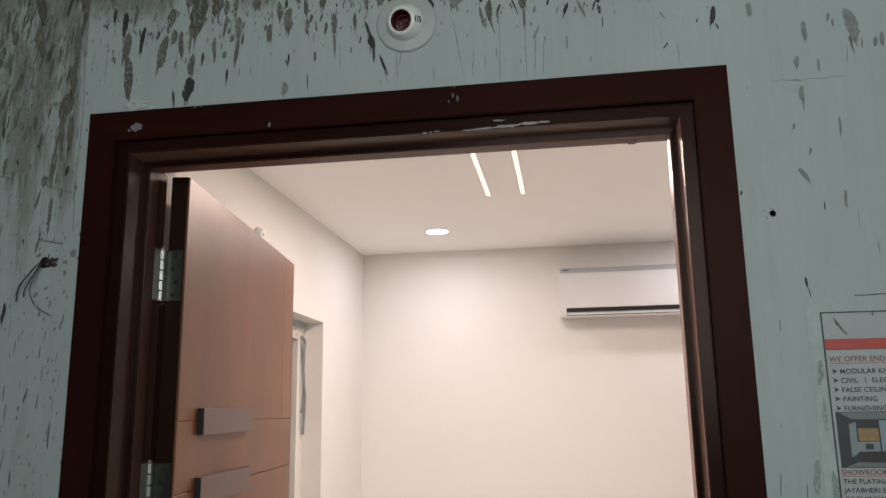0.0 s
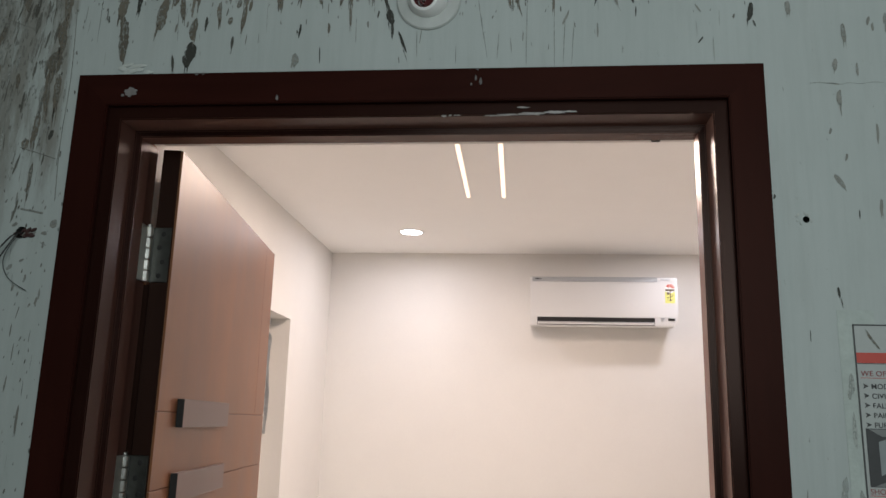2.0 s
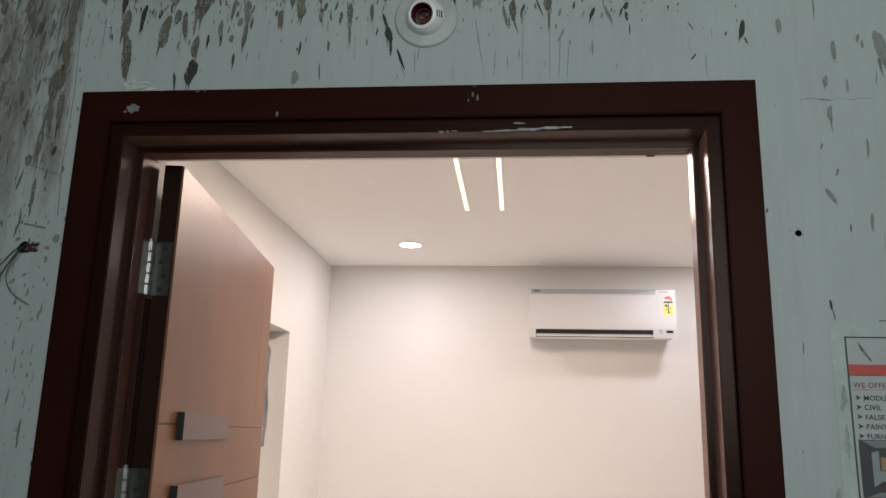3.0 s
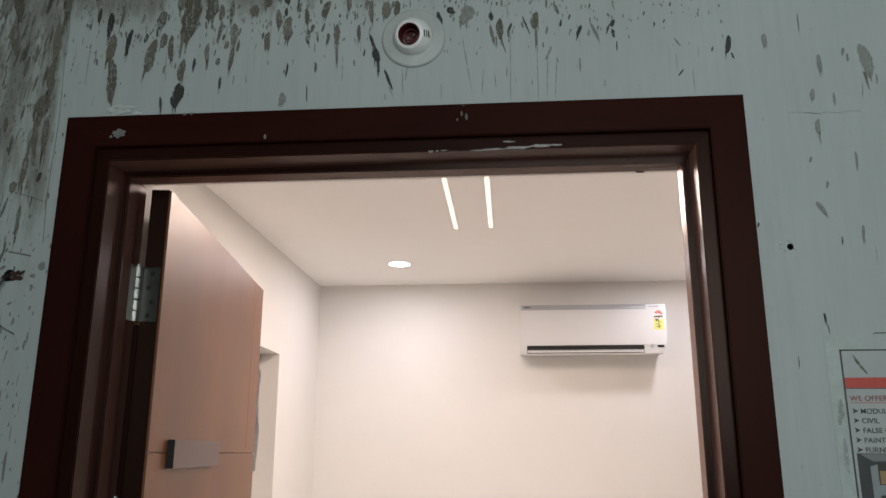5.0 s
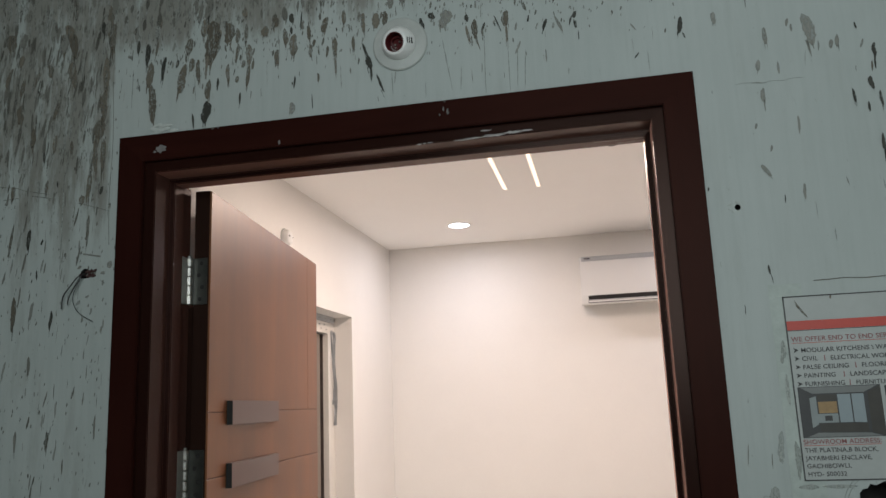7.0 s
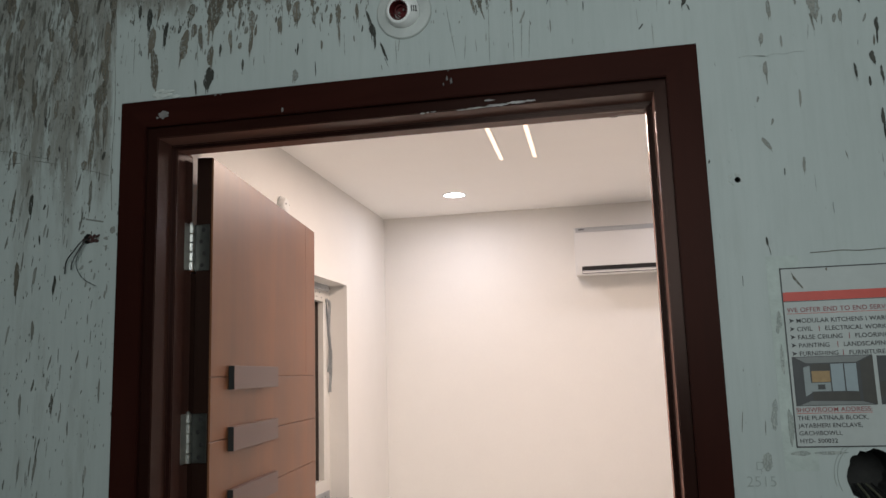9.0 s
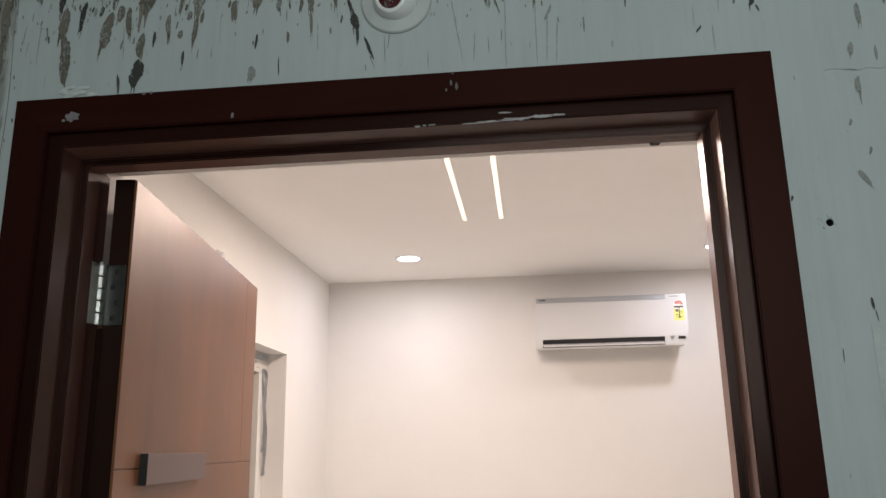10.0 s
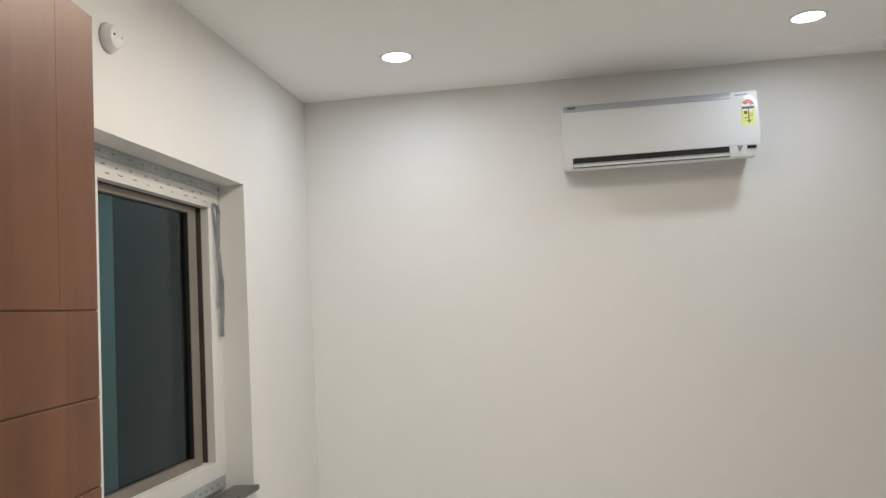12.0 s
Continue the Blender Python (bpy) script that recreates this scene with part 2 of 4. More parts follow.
def part(name, bm, material, parent, label="", smooth=False):
    ob = obj(name, bm, material, smooth)
    ob.parent = parent
    return tagged(ob, label)


def thing(name, label, category, x=0, y=0, z=0, rz=0, kind="", group=""):
    ob = new(name)
    ob.empty_display_size = 0.05
    ob.matrix_world = pose(x, y, z, 0, 0, rz)
    return tagged(ob, label, category, group, kind)


def box(x0, y0, z0, x1, y1, z1, bevel=0.0, seg=2, bm=None):
    bm = bm or bmesh.new()
    r = bmesh.ops.create_cube(bm, size=1, matrix=Matrix.Translation(((x0 + x1) / 2, (y0 + y1) / 2, (z0 + z1) / 2)) @ Matrix.Diagonal((x1 - x0, y1 - y0, z1 - z0, 1)))
    if bevel:
        es = {e for v in r["verts"] for e in v.link_edges}
        bmesh.ops.bevel(bm, geom=list(es), offset=bevel, segments=seg, affect="EDGES", profile=0.6)
    return bm


def lathe(profile, steps=32, matrix=Matrix(), bm=None):
    """Turns (radius, height) pairs round z."""
    bm = bm or bmesh.new()
    rings = []
    for r, h in profile:
        if r < 1e-6:
            rings.append([bm.verts.new(matrix @ Vector((0, 0, h)))] * steps)
        else:
            rings.append([bm.verts.new(matrix @ Vector((r * math.cos(2 * math.pi * i / steps), r * math.sin(2 * math.pi * i / steps), h))) for i in range(steps)])
    for a, b in zip(rings, rings[1:]):
        for i in range(steps):
            j = (i + 1) % steps
            vs = []
            for v in (a[i], a[j], b[j], b[i]):
                if v not in vs:
                    vs.append(v)
            if len(vs) > 2:
                bm.faces.new(vs)
    return bm


def tube(points, radius, bm=None, sides=6):
    bm = bm or bmesh.new()
    pts = [Vector(p) for p in points]
    rings = []
    for i, p in enumerate(pts):
        d = (pts[min(i + 1, len(pts) - 1)] - pts[max(i - 1, 0)]).normalized()
        u = d.orthogonal().normalized()
        w = d.cross(u)
        rings.append([bm.verts.new(p + radius * (math.cos(2 * math.pi * k / sides) * u + math.sin(2 * math.pi * k / sides) * w)) for k in range(sides)])
    for a, b in zip(rings, rings[1:]):
        for k in range(sides):
            bm.faces.new((a[k], a[(k + 1) % sides], b[(k + 1) % sides], b[k]))
    bm.faces.new(rings[0][::-1])
    bm.faces.new(rings[-1])
    return bm


def curve_pts(pts, n=8):
    """Smooth line through the points."""
    out = []
    P = [Vector(p) for p in pts]
    P = [P[0]] + P + [P[-1]]
    for i in range(1, len(P) - 2):
        a, b, c, d = P[i - 1:i + 3]
        for k in range(n):
            t = k / n
            out.append(0.5 * ((2 * b) + (c - a) * t + (2 * a - 5 * b + 4 * c - d) * t * t + (3 * b - a - 3 * c + d) * t ** 3))
    return out + [P[-2]]


def words(text, x, z, size, material, name, parent, y=-0.0035, spread=1.0, label="", align="LEFT", rot=(90, 0, 0), extrude=0.0002, bold=0.006):
    cu = bpy.data.curves.new(name, "FONT")
    cu.body, cu.size, cu.extrude, cu.align_x = text, size, extrude, align
    cu.offset = bold * size
    cu.space_character = spread
    cu.materials.append(material)
    ob = new(name, cu)
    ob.matrix_world = pose(x, y, z, *rot)
    ob.parent = parent
    if parent:
        ob.matrix_parent_inverse = parent.matrix_world.inverted()
    return tagged(ob, label)


def setting(name, bm, material, label=""):
    return tagged(obj(name, bm, material), label, kind="structure")


# ---- setting: front wall with the doorway and its holes ----
DW, DH = 0.513, 2.148   # rough opening: half width and height
HOLES = ((0.6155, 1.949, 0.0050, 0.03), (-0.637, 1.925, 0.010, 0.03), (0.784, 1.450, 0.044, 0.09))


def wall_north():
    bm = bmesh.new()
    cells = []
    for hx, hz, r, d in HOLES:
        k = max(r * 1.6, 0.02)
        cells.append((hx - k, hz - k, hx + k, hz + k))
    xs = sorted({HALL_L - 0.2, -DW, DW, 3.1} | {c[0] for c in cells} | {c[2] for c in cells})
    zs = sorted({0.0, DH, HALL_TOP} | {c[1] for c in cells} | {c[3] for c in cells})
    for y in (0.0, FRONT):
        for x0, x1 in zip(xs, xs[1:]):
            for z0, z1 in zip(zs, zs[1:]):
                cx, cz = (x0 + x1) / 2, (z0 + z1) / 2
                if -DW < cx < DW and cz < DH:
                    continue
                if y == 0.0 and any(c[0] < cx < c[2] and c[1] < cz < c[3] for c in cells):
                    continue
                vs = [bm.verts.new(p) for p in ((x0, y, z0), (x1, y, z0), (x1, y, z1), (x0, y, z1))]
                bm.faces.new(vs if y == 0.0 else vs[::-1])
    rnd = random.Random(3)
    for (hx, hz, r, d), c in zip(HOLES, cells):
        n = 40
        k = c[2] - hx
        outer, rim, deep = [], [], []
        for i in range(n):
            a = 2 * math.pi * i / n
            co, si = math.cos(a), math.sin(a)
            s = k / max(abs(co), abs(si))
            q = r * (1 + rnd.uniform(-0.07, 0.07))
            outer.append(bm.verts.new((hx + s * co, 0, hz + s * si)))
            rim.append(bm.verts.new((hx + q * co, 0.0, hz + q * si)))
            deep.append(bm.verts.new((hx + q * co * 0.85, d, hz + q * si * 0.85)))
        for i in range(n):
            j = (i + 1) % n
            bm.faces.new((outer[i], outer[j], rim[j], rim[i]))
            f = bm.faces.new((rim[i], rim[j], deep[j], deep[i]))
            f.material_index = 1
        f = bm.faces.new(deep)
        f.material_index = 1
    for x, s in ((-DW, 1), (DW, -1)):
        vs = [bm.verts.new(p) for p in ((x, 0, 0), (x, FRONT, 0), (x, FRONT, DH), (x, 0, DH))]
        bm.faces.new(vs if s > 0 else vs[::-1])
    bm.faces.new([bm.verts.new(p) for p in ((-DW, 0, DH), (DW, 0, DH), (DW, FRONT, DH), (-DW, FRONT, DH))])
    bmesh.ops.remove_doubles(bm, verts=bm.verts, dist=1e-5)
    ob = setting("wall_north", bm, M_GREEN, "stained pale green painted wall with worn patches round the doorway")
    ob.data.materials.append(M_HOLESHADE)
    return ob


wall_north()
# the thicker cream half of the same wall on the room's side
ROOM, RW, RH = 0.235, 0.520, 2.160
bm = bmesh.new()
for a in ((LEFT, 0.0, -RW, CEIL), (RW, 0.0, RIGHT, CEIL), (-RW, RH, RW, CEIL)):
    box(a[0], FRONT + 0.0005, a[1], a[2], ROOM, a[3], bm=bm)
setting("wall_room_south", bm, M_CREAM, "smooth cream painted wall inside the doorway")

# ---- setting: the room ----
WY0, WY1, WZ0, WZ1, WD = 1.45, 2.834, 0.985, 2.144, 0.22
bm = bmesh.new()
box(LEFT - WD, ROOM, 0, LEFT, WY0, 3.0, bm=bm)
box(LEFT - WD, WY1, 0, LEFT, BACK + 0.2, 3.0, bm=bm)
box(LEFT - WD, WY0, 0, LEFT, WY1, WZ0 - 0.02, bm=bm)
box(LEFT - WD, WY0, WZ1, LEFT, WY1, 3.0, bm=bm)
setting("wall_west", bm, M_CREAM, "smooth cream painted wall with a recessed window")
setting("wall_back", box(LEFT, BACK, 0, RIGHT + 0.2, BACK + 0.2, 3.0), M_CREAM, "smooth cream painted end wall below the ceiling")
setting("wall_east", box(RIGHT, ROOM, 0, RIGHT + 0.2, BACK, 3.0), M_CREAM, "plain cream painted side wall")
setting("floor", box(LEFT, 0, -0.1, RIGHT, BACK, 0.0), M_FLOOR, "plain pale tiled floor")
bm = box(LEFT, ROOM, CEIL, RIGHT, BACK, CEIL + 0.1)
setting("ceiling", bm, M_CEIL, "flat off-white painted false ceiling with recessed lights")

# ---- setting: the hall ----
# Unseen hall shell, made up to close in the space behind the camera.
setting("floor_hall", box(HALL_L, HALL_BACK, -0.1, HALL_R, 0, 0.0), M_CONC, "plain grey hall floor")
# Ceiling kept grey so the door frame reflects less.
setting("ceiling_hall", box(HALL_L, HALL_BACK, HALL_TOP, HALL_R, 0, HALL_TOP + 0.1), M_CONC, "plain grey unseen hall ceiling, kept dark to dim reflections")
setting("wall_hall_west", box(HALL_L - 0.2, HALL_BACK, 0, HALL_L, -0.001, HALL_TOP), M_HALL, "plain green painted hall wall")
setting("wall_hall_east", box(HALL_R, HALL_BACK, 0, HALL_R + 0.2, -0.001, HALL_TOP), M_HALL, "plain green painted hall wall")
# Unseen wall with a made-up opening round the fill lamp.
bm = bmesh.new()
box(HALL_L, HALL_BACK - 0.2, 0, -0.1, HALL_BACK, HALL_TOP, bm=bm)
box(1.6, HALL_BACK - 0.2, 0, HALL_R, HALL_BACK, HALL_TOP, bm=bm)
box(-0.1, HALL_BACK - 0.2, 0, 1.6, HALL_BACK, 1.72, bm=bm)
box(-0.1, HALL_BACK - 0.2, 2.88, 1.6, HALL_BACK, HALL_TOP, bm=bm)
setting("wall_hall_south", bm, M_HALL, "plain green painted unseen hall wall with a made-up opening for the fill lamp")

# ---- door ----
OW, OH = 0.565, 2.20


def sweep(profile, top=True):
    """Frame member cut with mitres. profile: (inset from the outer edge, y), closed round. Returns left, right and head."""
    out = []
    for side in ("left", "right", "head"):
        bm = bmesh.new()
        if side == "head":
            ends = [[bm.verts.new((s * (OW - i), y, OH - i)) for i, y in profile] for s in (-1, 1)]
        else:
            s = -1 if side == "left" else 1
            ends = [[bm.verts.new((s * (OW - i), y, z if z == 0 else OH - i)) for i, y in profile] for z in (0, 1)]
        a, b = ends
        n = len(profile)
        for k in range(n):
            bm.faces.new((a[k], a[(k + 1) % n], b[(k + 1) % n], b[k]))
        bm.faces.new(a[::-1])
        bm.faces.new(b)
        bmesh.ops.recalc_face_normals(bm, faces=bm.faces)
        es = [e for e in bm.edges if abs((e.verts[0].co - e.verts[1].co).length) > 0.5]
        bmesh.ops.bevel(bm, geom=es, offset=0.0018, segments=2, affect="EDGES")
        out.append((side, bm))
    return out


door = thing("door_1", "dark maroon polished doorway with an open teak leaf hung on steel hinges", "door", kind="structure")
for side, bm in sweep([(0.0, -0.0005), (0.0, -0.012), (0.056, -0.012), (0.056, -0.0005)]):
    part("architrave", bm, M_FRAMEH if side == "head" else M_FRAME, door, "dark maroon flat door trim with a few chips")
REBATE = {"left": 0.0845, "right": 0.071, "head": 0.071}   # hinge side packed out
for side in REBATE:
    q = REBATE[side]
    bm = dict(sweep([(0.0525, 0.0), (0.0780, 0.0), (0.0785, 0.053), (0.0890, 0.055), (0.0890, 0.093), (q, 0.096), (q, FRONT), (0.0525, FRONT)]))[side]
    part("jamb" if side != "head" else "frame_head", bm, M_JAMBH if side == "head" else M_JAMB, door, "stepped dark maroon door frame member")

# Made-up strip: blocks the bright gap so it stays dark below the top hinge.
part("gap_dark_strip", box(-0.512, FRONT + 0.0005, 0.01, -0.4720, 0.139, 1.862, 0.001, 1), M_EDGE, door, "added dark strip that keeps the gap behind the hinges dark")
LX, LY, LW, LT = -0.437, 0.133, 0.922, 0.034
ANG = math.degrees(math.atan2(1.03 - 0.133, -0.545 + 0.437))
leaf = new("leaf")
leaf.parent = door
leaf.matrix_local = pose(LX, LY, 0, 0, 0, ANG)
tagged(leaf, "teak veneered door leaf standing open with horizontal grooves")
LTOP = 2.114
lm = box(0, 0.001, 0.008, LW + 0.0008, LT - 0.001, LTOP)
core = part("leaf_core", lm, M_EDGE, leaf, "dark lipped door leaf edge")
ZG = [0.008] + [1.642 - 0.1335 * k for k in range(11, -1, -1)] + [LTOP]
for z0, z1 in zip(ZG, ZG[1:]):
    part("panel", box(0.0005, -0.003, z0 + (0.0014 if z0 > 0.1 else 0), LW - 0.0005, 0.0015, z1 - 0.0012, 0.0006, 1), M_LEAF, leaf)
# Lighter strip paints the highlight on each groove's lit edge.
for zg in ZG[1:-1]:
    part("groove", box(0.001, -0.0014, zg - 0.0002, LW - 0.001, 0.001, zg + 0.0014), M_GROOVELIT, leaf, "thin lighter strip painting the lit edge of a horizontal groove")
part("back_veneer", box(0.035, LT - 0.001, 0.01, LW - 0.0005, LT + 0.001, LTOP - 0.001), M_LEAF, leaf)
for k in range(5):
    zc = 1.640 - 0.1335 * k
    part("raised_bar", box(0.11, -0.016, zc - 0.026, 0.457, -0.003, zc + 0.026, 0.0012, 2), M_BLOCK, leaf, "raised grey-brown wooden bar across a groove")


for k in range(5):
    zc = 1.640 - 0.1335 * k
    part("bar_end", box(0.1088, -0.0158, zc - 0.0258, 0.1102, -0.0032, zc + 0.0258), M_DARK, leaf, "black end face of a raised bar")
for x in (0.803,):
    part("veneer_joint", box(x, -0.0032, 1.646, x + 0.0006, -0.0028, LTOP - 0.004), M_VJOINT, leaf, "dark vertical veneer joint")


def hinge(z):
    h = new("hinge")
    h.parent = door
    h.matrix_local = pose(-0.4795, 0.131, z)
    tagged(h, "brushed steel butt hinge with screws")
    for nm, bm, m in (
        ("leaf_plate", box(0.004, -0.0025, -0.05, 0.040, 0.0005, 0.05, 0.0008, 1), M_STEELD),
        ("frame_plate", box(-0.0015, -0.036, -0.05, 0.0015, -0.003, 0.05, 0.0008, 1), M_STEEL),
    ):
        ob = part(nm, bm, m, h)
    bm = bmesh.new()
    for k in range(5):
        z0 = -0.05 + k * 0.02
        lathe([(0, z0 + 0.0006), (0.0068, z0 + 0.0006), (0.0075, z0 + 0.0016), (0.0075, z0 + 0.0184), (0.0068, z0 + 0.0194), (0, z0 + 0.0194)], 16, pose(0.001, -0.006, 0), bm)
    lathe([(0, 0.05), (0.0045, 0.05), (0.0045, 0.054), (0, 0.056)], 12, pose(0.001, -0.006, 0), bm)
    part("knuckle", bm, M_STEEL, h, smooth=False)
    for k, dx in ((-0.038, 0.024), (-0.013, 0.029), (0.013, 0.021), (0.038, 0.027)):
        part("screw", lathe([(0, 0.0010), (0.0030, 0.0008), (0.0046, 0)], 12, pose(dx, -0.0027, k, 90)), M_DARK, h)


hinge(1.916)
hinge(1.518)
hinge(0.3)

# ---- marks on the green wall ----


def drops(name, spec, seed, material, label="", tails=True):
    """Flakes and drips of grime lying on the wall: a ragged body, narrow above and
    fullest at two thirds, that breaks up into thin runs below. spec: (x, z, width, height, slant)."""
    rnd = random.Random(seed)
    verts, faces = [], []

    def strip(x, z, w, h, s, y, profile, rough, n):
        b = len(verts)
        lean, kink = w * rnd.uniform(-0.18, 0.18), rnd.uniform(2, 6)
        side = [rnd.uniform(1 - rough, 1 + rough) for _ in range(2 * n + 2)]
        for i in range(n + 1):
            t = i / n
            k = profile(t)
            c = x + s * (0.5 - t) * h + lean * math.sin(kink * t)
            zz = z + (0.5 - t) * h
            verts.append((c - 0.5 * w * k * side[2 * i], y, zz + 0.03 * h * rnd.uniform(-1, 1)))
            verts.append((c + 0.5 * w * k * side[2 * i + 1], y, zz + 0.03 * h * rnd.uniform(-1, 1)))
        for i in range(n):
            faces.append((b + 2 * i, b + 2 * i + 2, b + 2 * i + 3, b + 2 * i + 1))

    for x, z, w, h, s in spec:
        y = -0.0006 - 0.0005 * rnd.random()
        top = rnd.uniform(0.35, 0.7)
        full = rnd.uniform(0.40, 0.66)
        small = h < 0.012

        def body(t, top=top, full=full):
            if t < full:
                return max(0.12, top + (1 - top) * math.sin(math.pi / 2 * t / full)) * min(1.0, 0.25 + 7 * t)
            return max(0.07, math.cos(math.pi / 2 * (t - full) / (1.02 - full)) ** 0.62)

        strip(x, z, w, h, s, y, body, 0.10 if small else 0.17, 7 if small else 14)
        if tails and h > 0.018 and w > 0.0045:
            for k in range(rnd.choice((1, 2, 2, 3))):
                tw = w * rnd.uniform(0.09, 0.24)
                th = h * rnd.uniform(0.25, 0.55)
                dx = w * rnd.uniform(-0.34, 0.34)
                strip(x - s * 0.42 * h + dx, z - 0.40 * h - 0.35 * th, tw, th, s, y - 0.0001, lambda t: max(0.1, 1 - t) ** 0.5, 0.3, 6)
    me = bpy.data.meshes.new(name)
    me.from_pydata(verts, [], faces)
    me.materials.append(material)
    ob = new(name, me)
    return tagged(ob, label, "stain", kind="stuff")


def clear(x, z, m=0.0):
    """True where the bare wall is, off the frame, the lamp holder and the poster."""
    if abs(x) < OW + m and z < OH + m:
        return False
    if (x - 0.03) ** 2 + (z - 2.332) ** 2 < 0.06 ** 2:
        return False
    return not (x > 0.64 and 1.39 < z < 1.84)


rnd = random.Random(11)
SPEC = []
while len(SPEC) < 900:                        # the top of the wall, above the marks that are placed singly
    x, z = rnd.uniform(-1.1, 0.9), 2.40 + 0.25 * rnd.random()
    h = rnd.uniform(0.020, 0.050) if rnd.random() < 0.35 else rnd.uniform(0.006, 0.022)
    wt = min(1.0, max(0.0, (z - 2.415) / 0.05)) * (1.0 if x < 0.1 else (0.4 if x < 0.4 else 0.06))
    if rnd.random() < wt and clear(x, z - h / 2):
        SPEC.append((x, z, h * rnd.uniform(0.18, 0.42), h, rnd.uniform(-0.1, 0.2)))
while len(SPEC) < 1500:                       # left of the doorway
    x, z = rnd.uniform(-1.05, -0.60), rnd.uniform(1.2, 2.45)
    wt = 0.07 + 0.93 * min(1, max(0, (z - 1.98) / 0.45)) ** 1.3
    h = rnd.uniform(0.005, 0.034)
    if rnd.random() < wt and clear(x, z, 0.006):
        SPEC.append((x, z, h * rnd.uniform(0.10, 0.26), h * 1.3, rnd.uniform(0.0, 0.25)))
while len(SPEC) < 1650:                       # small marks between the large ones over the doorway
    x, z = rnd.uniform(-0.56, 0.40), 2.24 + 0.2 * rnd.random()
    h = rnd.uniform(0.005, 0.018)
    if rnd.random() < ((z - 2.22) / 0.2) ** 2 * (1.0 if x < 0.05 else 0.4) and clear(x, z, 0.01):
        SPEC.append((x, z, h * rnd.uniform(0.15, 0.35), h, rnd.uniform(-0.15, 0.2)))
while len(SPEC) < 2100:                       # fine runs everywhere
    x, z = rnd.uniform(-1.2, 1.3), rnd.uniform(1.2, 2.6)
    wt = 1.0 if x < -0.57 else (0.6 if x < 0.57 else 0.16)
    h = rnd.uniform(0.006, 0.035)
    if rnd.random() < wt and clear(x, z, 0.02):
        SPEC.append((x, z, rnd.uniform(0.0006, 0.0020), h, rnd.uniform(-0.05, 0.12)))
for k in range(1500):                         # fine speckle
    side = rnd.random() < 0.5
    x = rnd.uniform(-1.0, -0.57) if side else rnd.uniform(-0.57, 0.55)
    z = rnd.uniform(1.5, 2.6) if side else 2.23 + abs(rnd.gauss(0.17, 0.05))
    if clear(x, z, 0.004):
        h = rnd.uniform(0.002, 0.009)
        SPEC.append((x, z, h * rnd.uniform(0.2, 0.45), h, rnd.uniform(-0.1, 0.3)))
drops("grime_flakes", SPEC, 5, M_STAIN, "grey-brown flaked grime marks on the green wall")
M_BLACKST = worn_stain("black_stain", [(0.0, (0.026, 0.027, 0.022)), (1.0, (0.060, 0.060, 0.050))], 0.05)
M_BROWNST = worn_stain("brown_stain", [(0.0, (0.098, 0.086, 0.064)), (1.0, (0.185, 0.166, 0.132))], 0.26)
M_RUN = worn_stain("faint_run_stain", [(0.0, (0.32, 0.345, 0.32)), (1.0, (0.37, 0.40, 0.375))], 0.34)
M_PALEST = worn_stain("pale_stain", [(0.0, (0.205, 0.205, 0.18)), (1.0, (0.27, 0.275, 0.25))], 0.25)
drops("black_drip", [(-0.536, 2.401, 0.008, 0.03, 0.03), (-0.515, 2.381, 0.012, 0.048, 0.04), (-0.476, 2.345, 0.009, 0.052, 0.17), (-0.46, 2.356, 0.003, 0.011, 0.27), (-0.445, 2.351, 0.007, 0.017, 0.18), (-0.407, 2.223, 0.005, 0.03, -0.13), (-0.379, 2.239, 0.02, 0.047, 0.04), (-0.621, 2.457, 0.013, 0.029, -0.1), (-0.354, 2.298, 0.005, 0.022, 0.05), (-0.77, 2.327, 0.005, 0.013, -0.23), (-0.747, 2.18, 0.006, 0.024, -0.08), (-0.193, 2.417, 0.011, 0.021, -0.1), (-0.194, 2.391, 0.006, 0.017, -0.06), (-0.173, 2.409, 0.003, 0.041, 0.07), (-0.188, 2.278, 0.004, 0.026, 0.08), (-0.305, 2.259, 0.005, 0.024, 0.04), (-0.04, 2.325, 0.006, 0.033, -0.3), (-0.033, 2.3, 0.013, 0.029, -0.14)], 21, M_BLACKST, "black drips on the green wall")
drops("black_drip", [(-0.03, 2.276, 0.005, 0.029, -0.03), (-0.011, 2.254, 0.005, 0.04, -0.37), (-0.054, 2.306, 0.003, 0.015, 0.07), (-0.151, 2.234, 0.002, 0.033, -0.03), (0.075, 2.368, 0.008, 0.022, -0.23), (0.096, 2.38, 0.013, 0.014, -0.36), (0.164, 2.365, 0.008, 0.016, -0.12), (0.195, 2.341, 0.005, 0.02, 0.35), (0.223, 2.345, 0.003, 0.035, -0.37), (0.281, 2.347, 0.004, 0.014, 0.21), (0.311, 2.331, 0.007, 0.022, 0.32), (0.368, 2.343, 0.008, 0.014, 0.21), (0.359, 2.332, 0.003, 0.02, 0.3), (0.367, 2.324, 0.005, 0.018, -0.17), (0.372, 2.3, 0.002, 0.019, 0.05), (0.473, 2.247, 0.004, 0.011, 0.64), (0.552, 2.295, 0.009, 0.033, 0.15), (0.558, 2.274, 0.003, 0.012, -0.33)], 22, M_BLACKST, "black drips on the green wall")
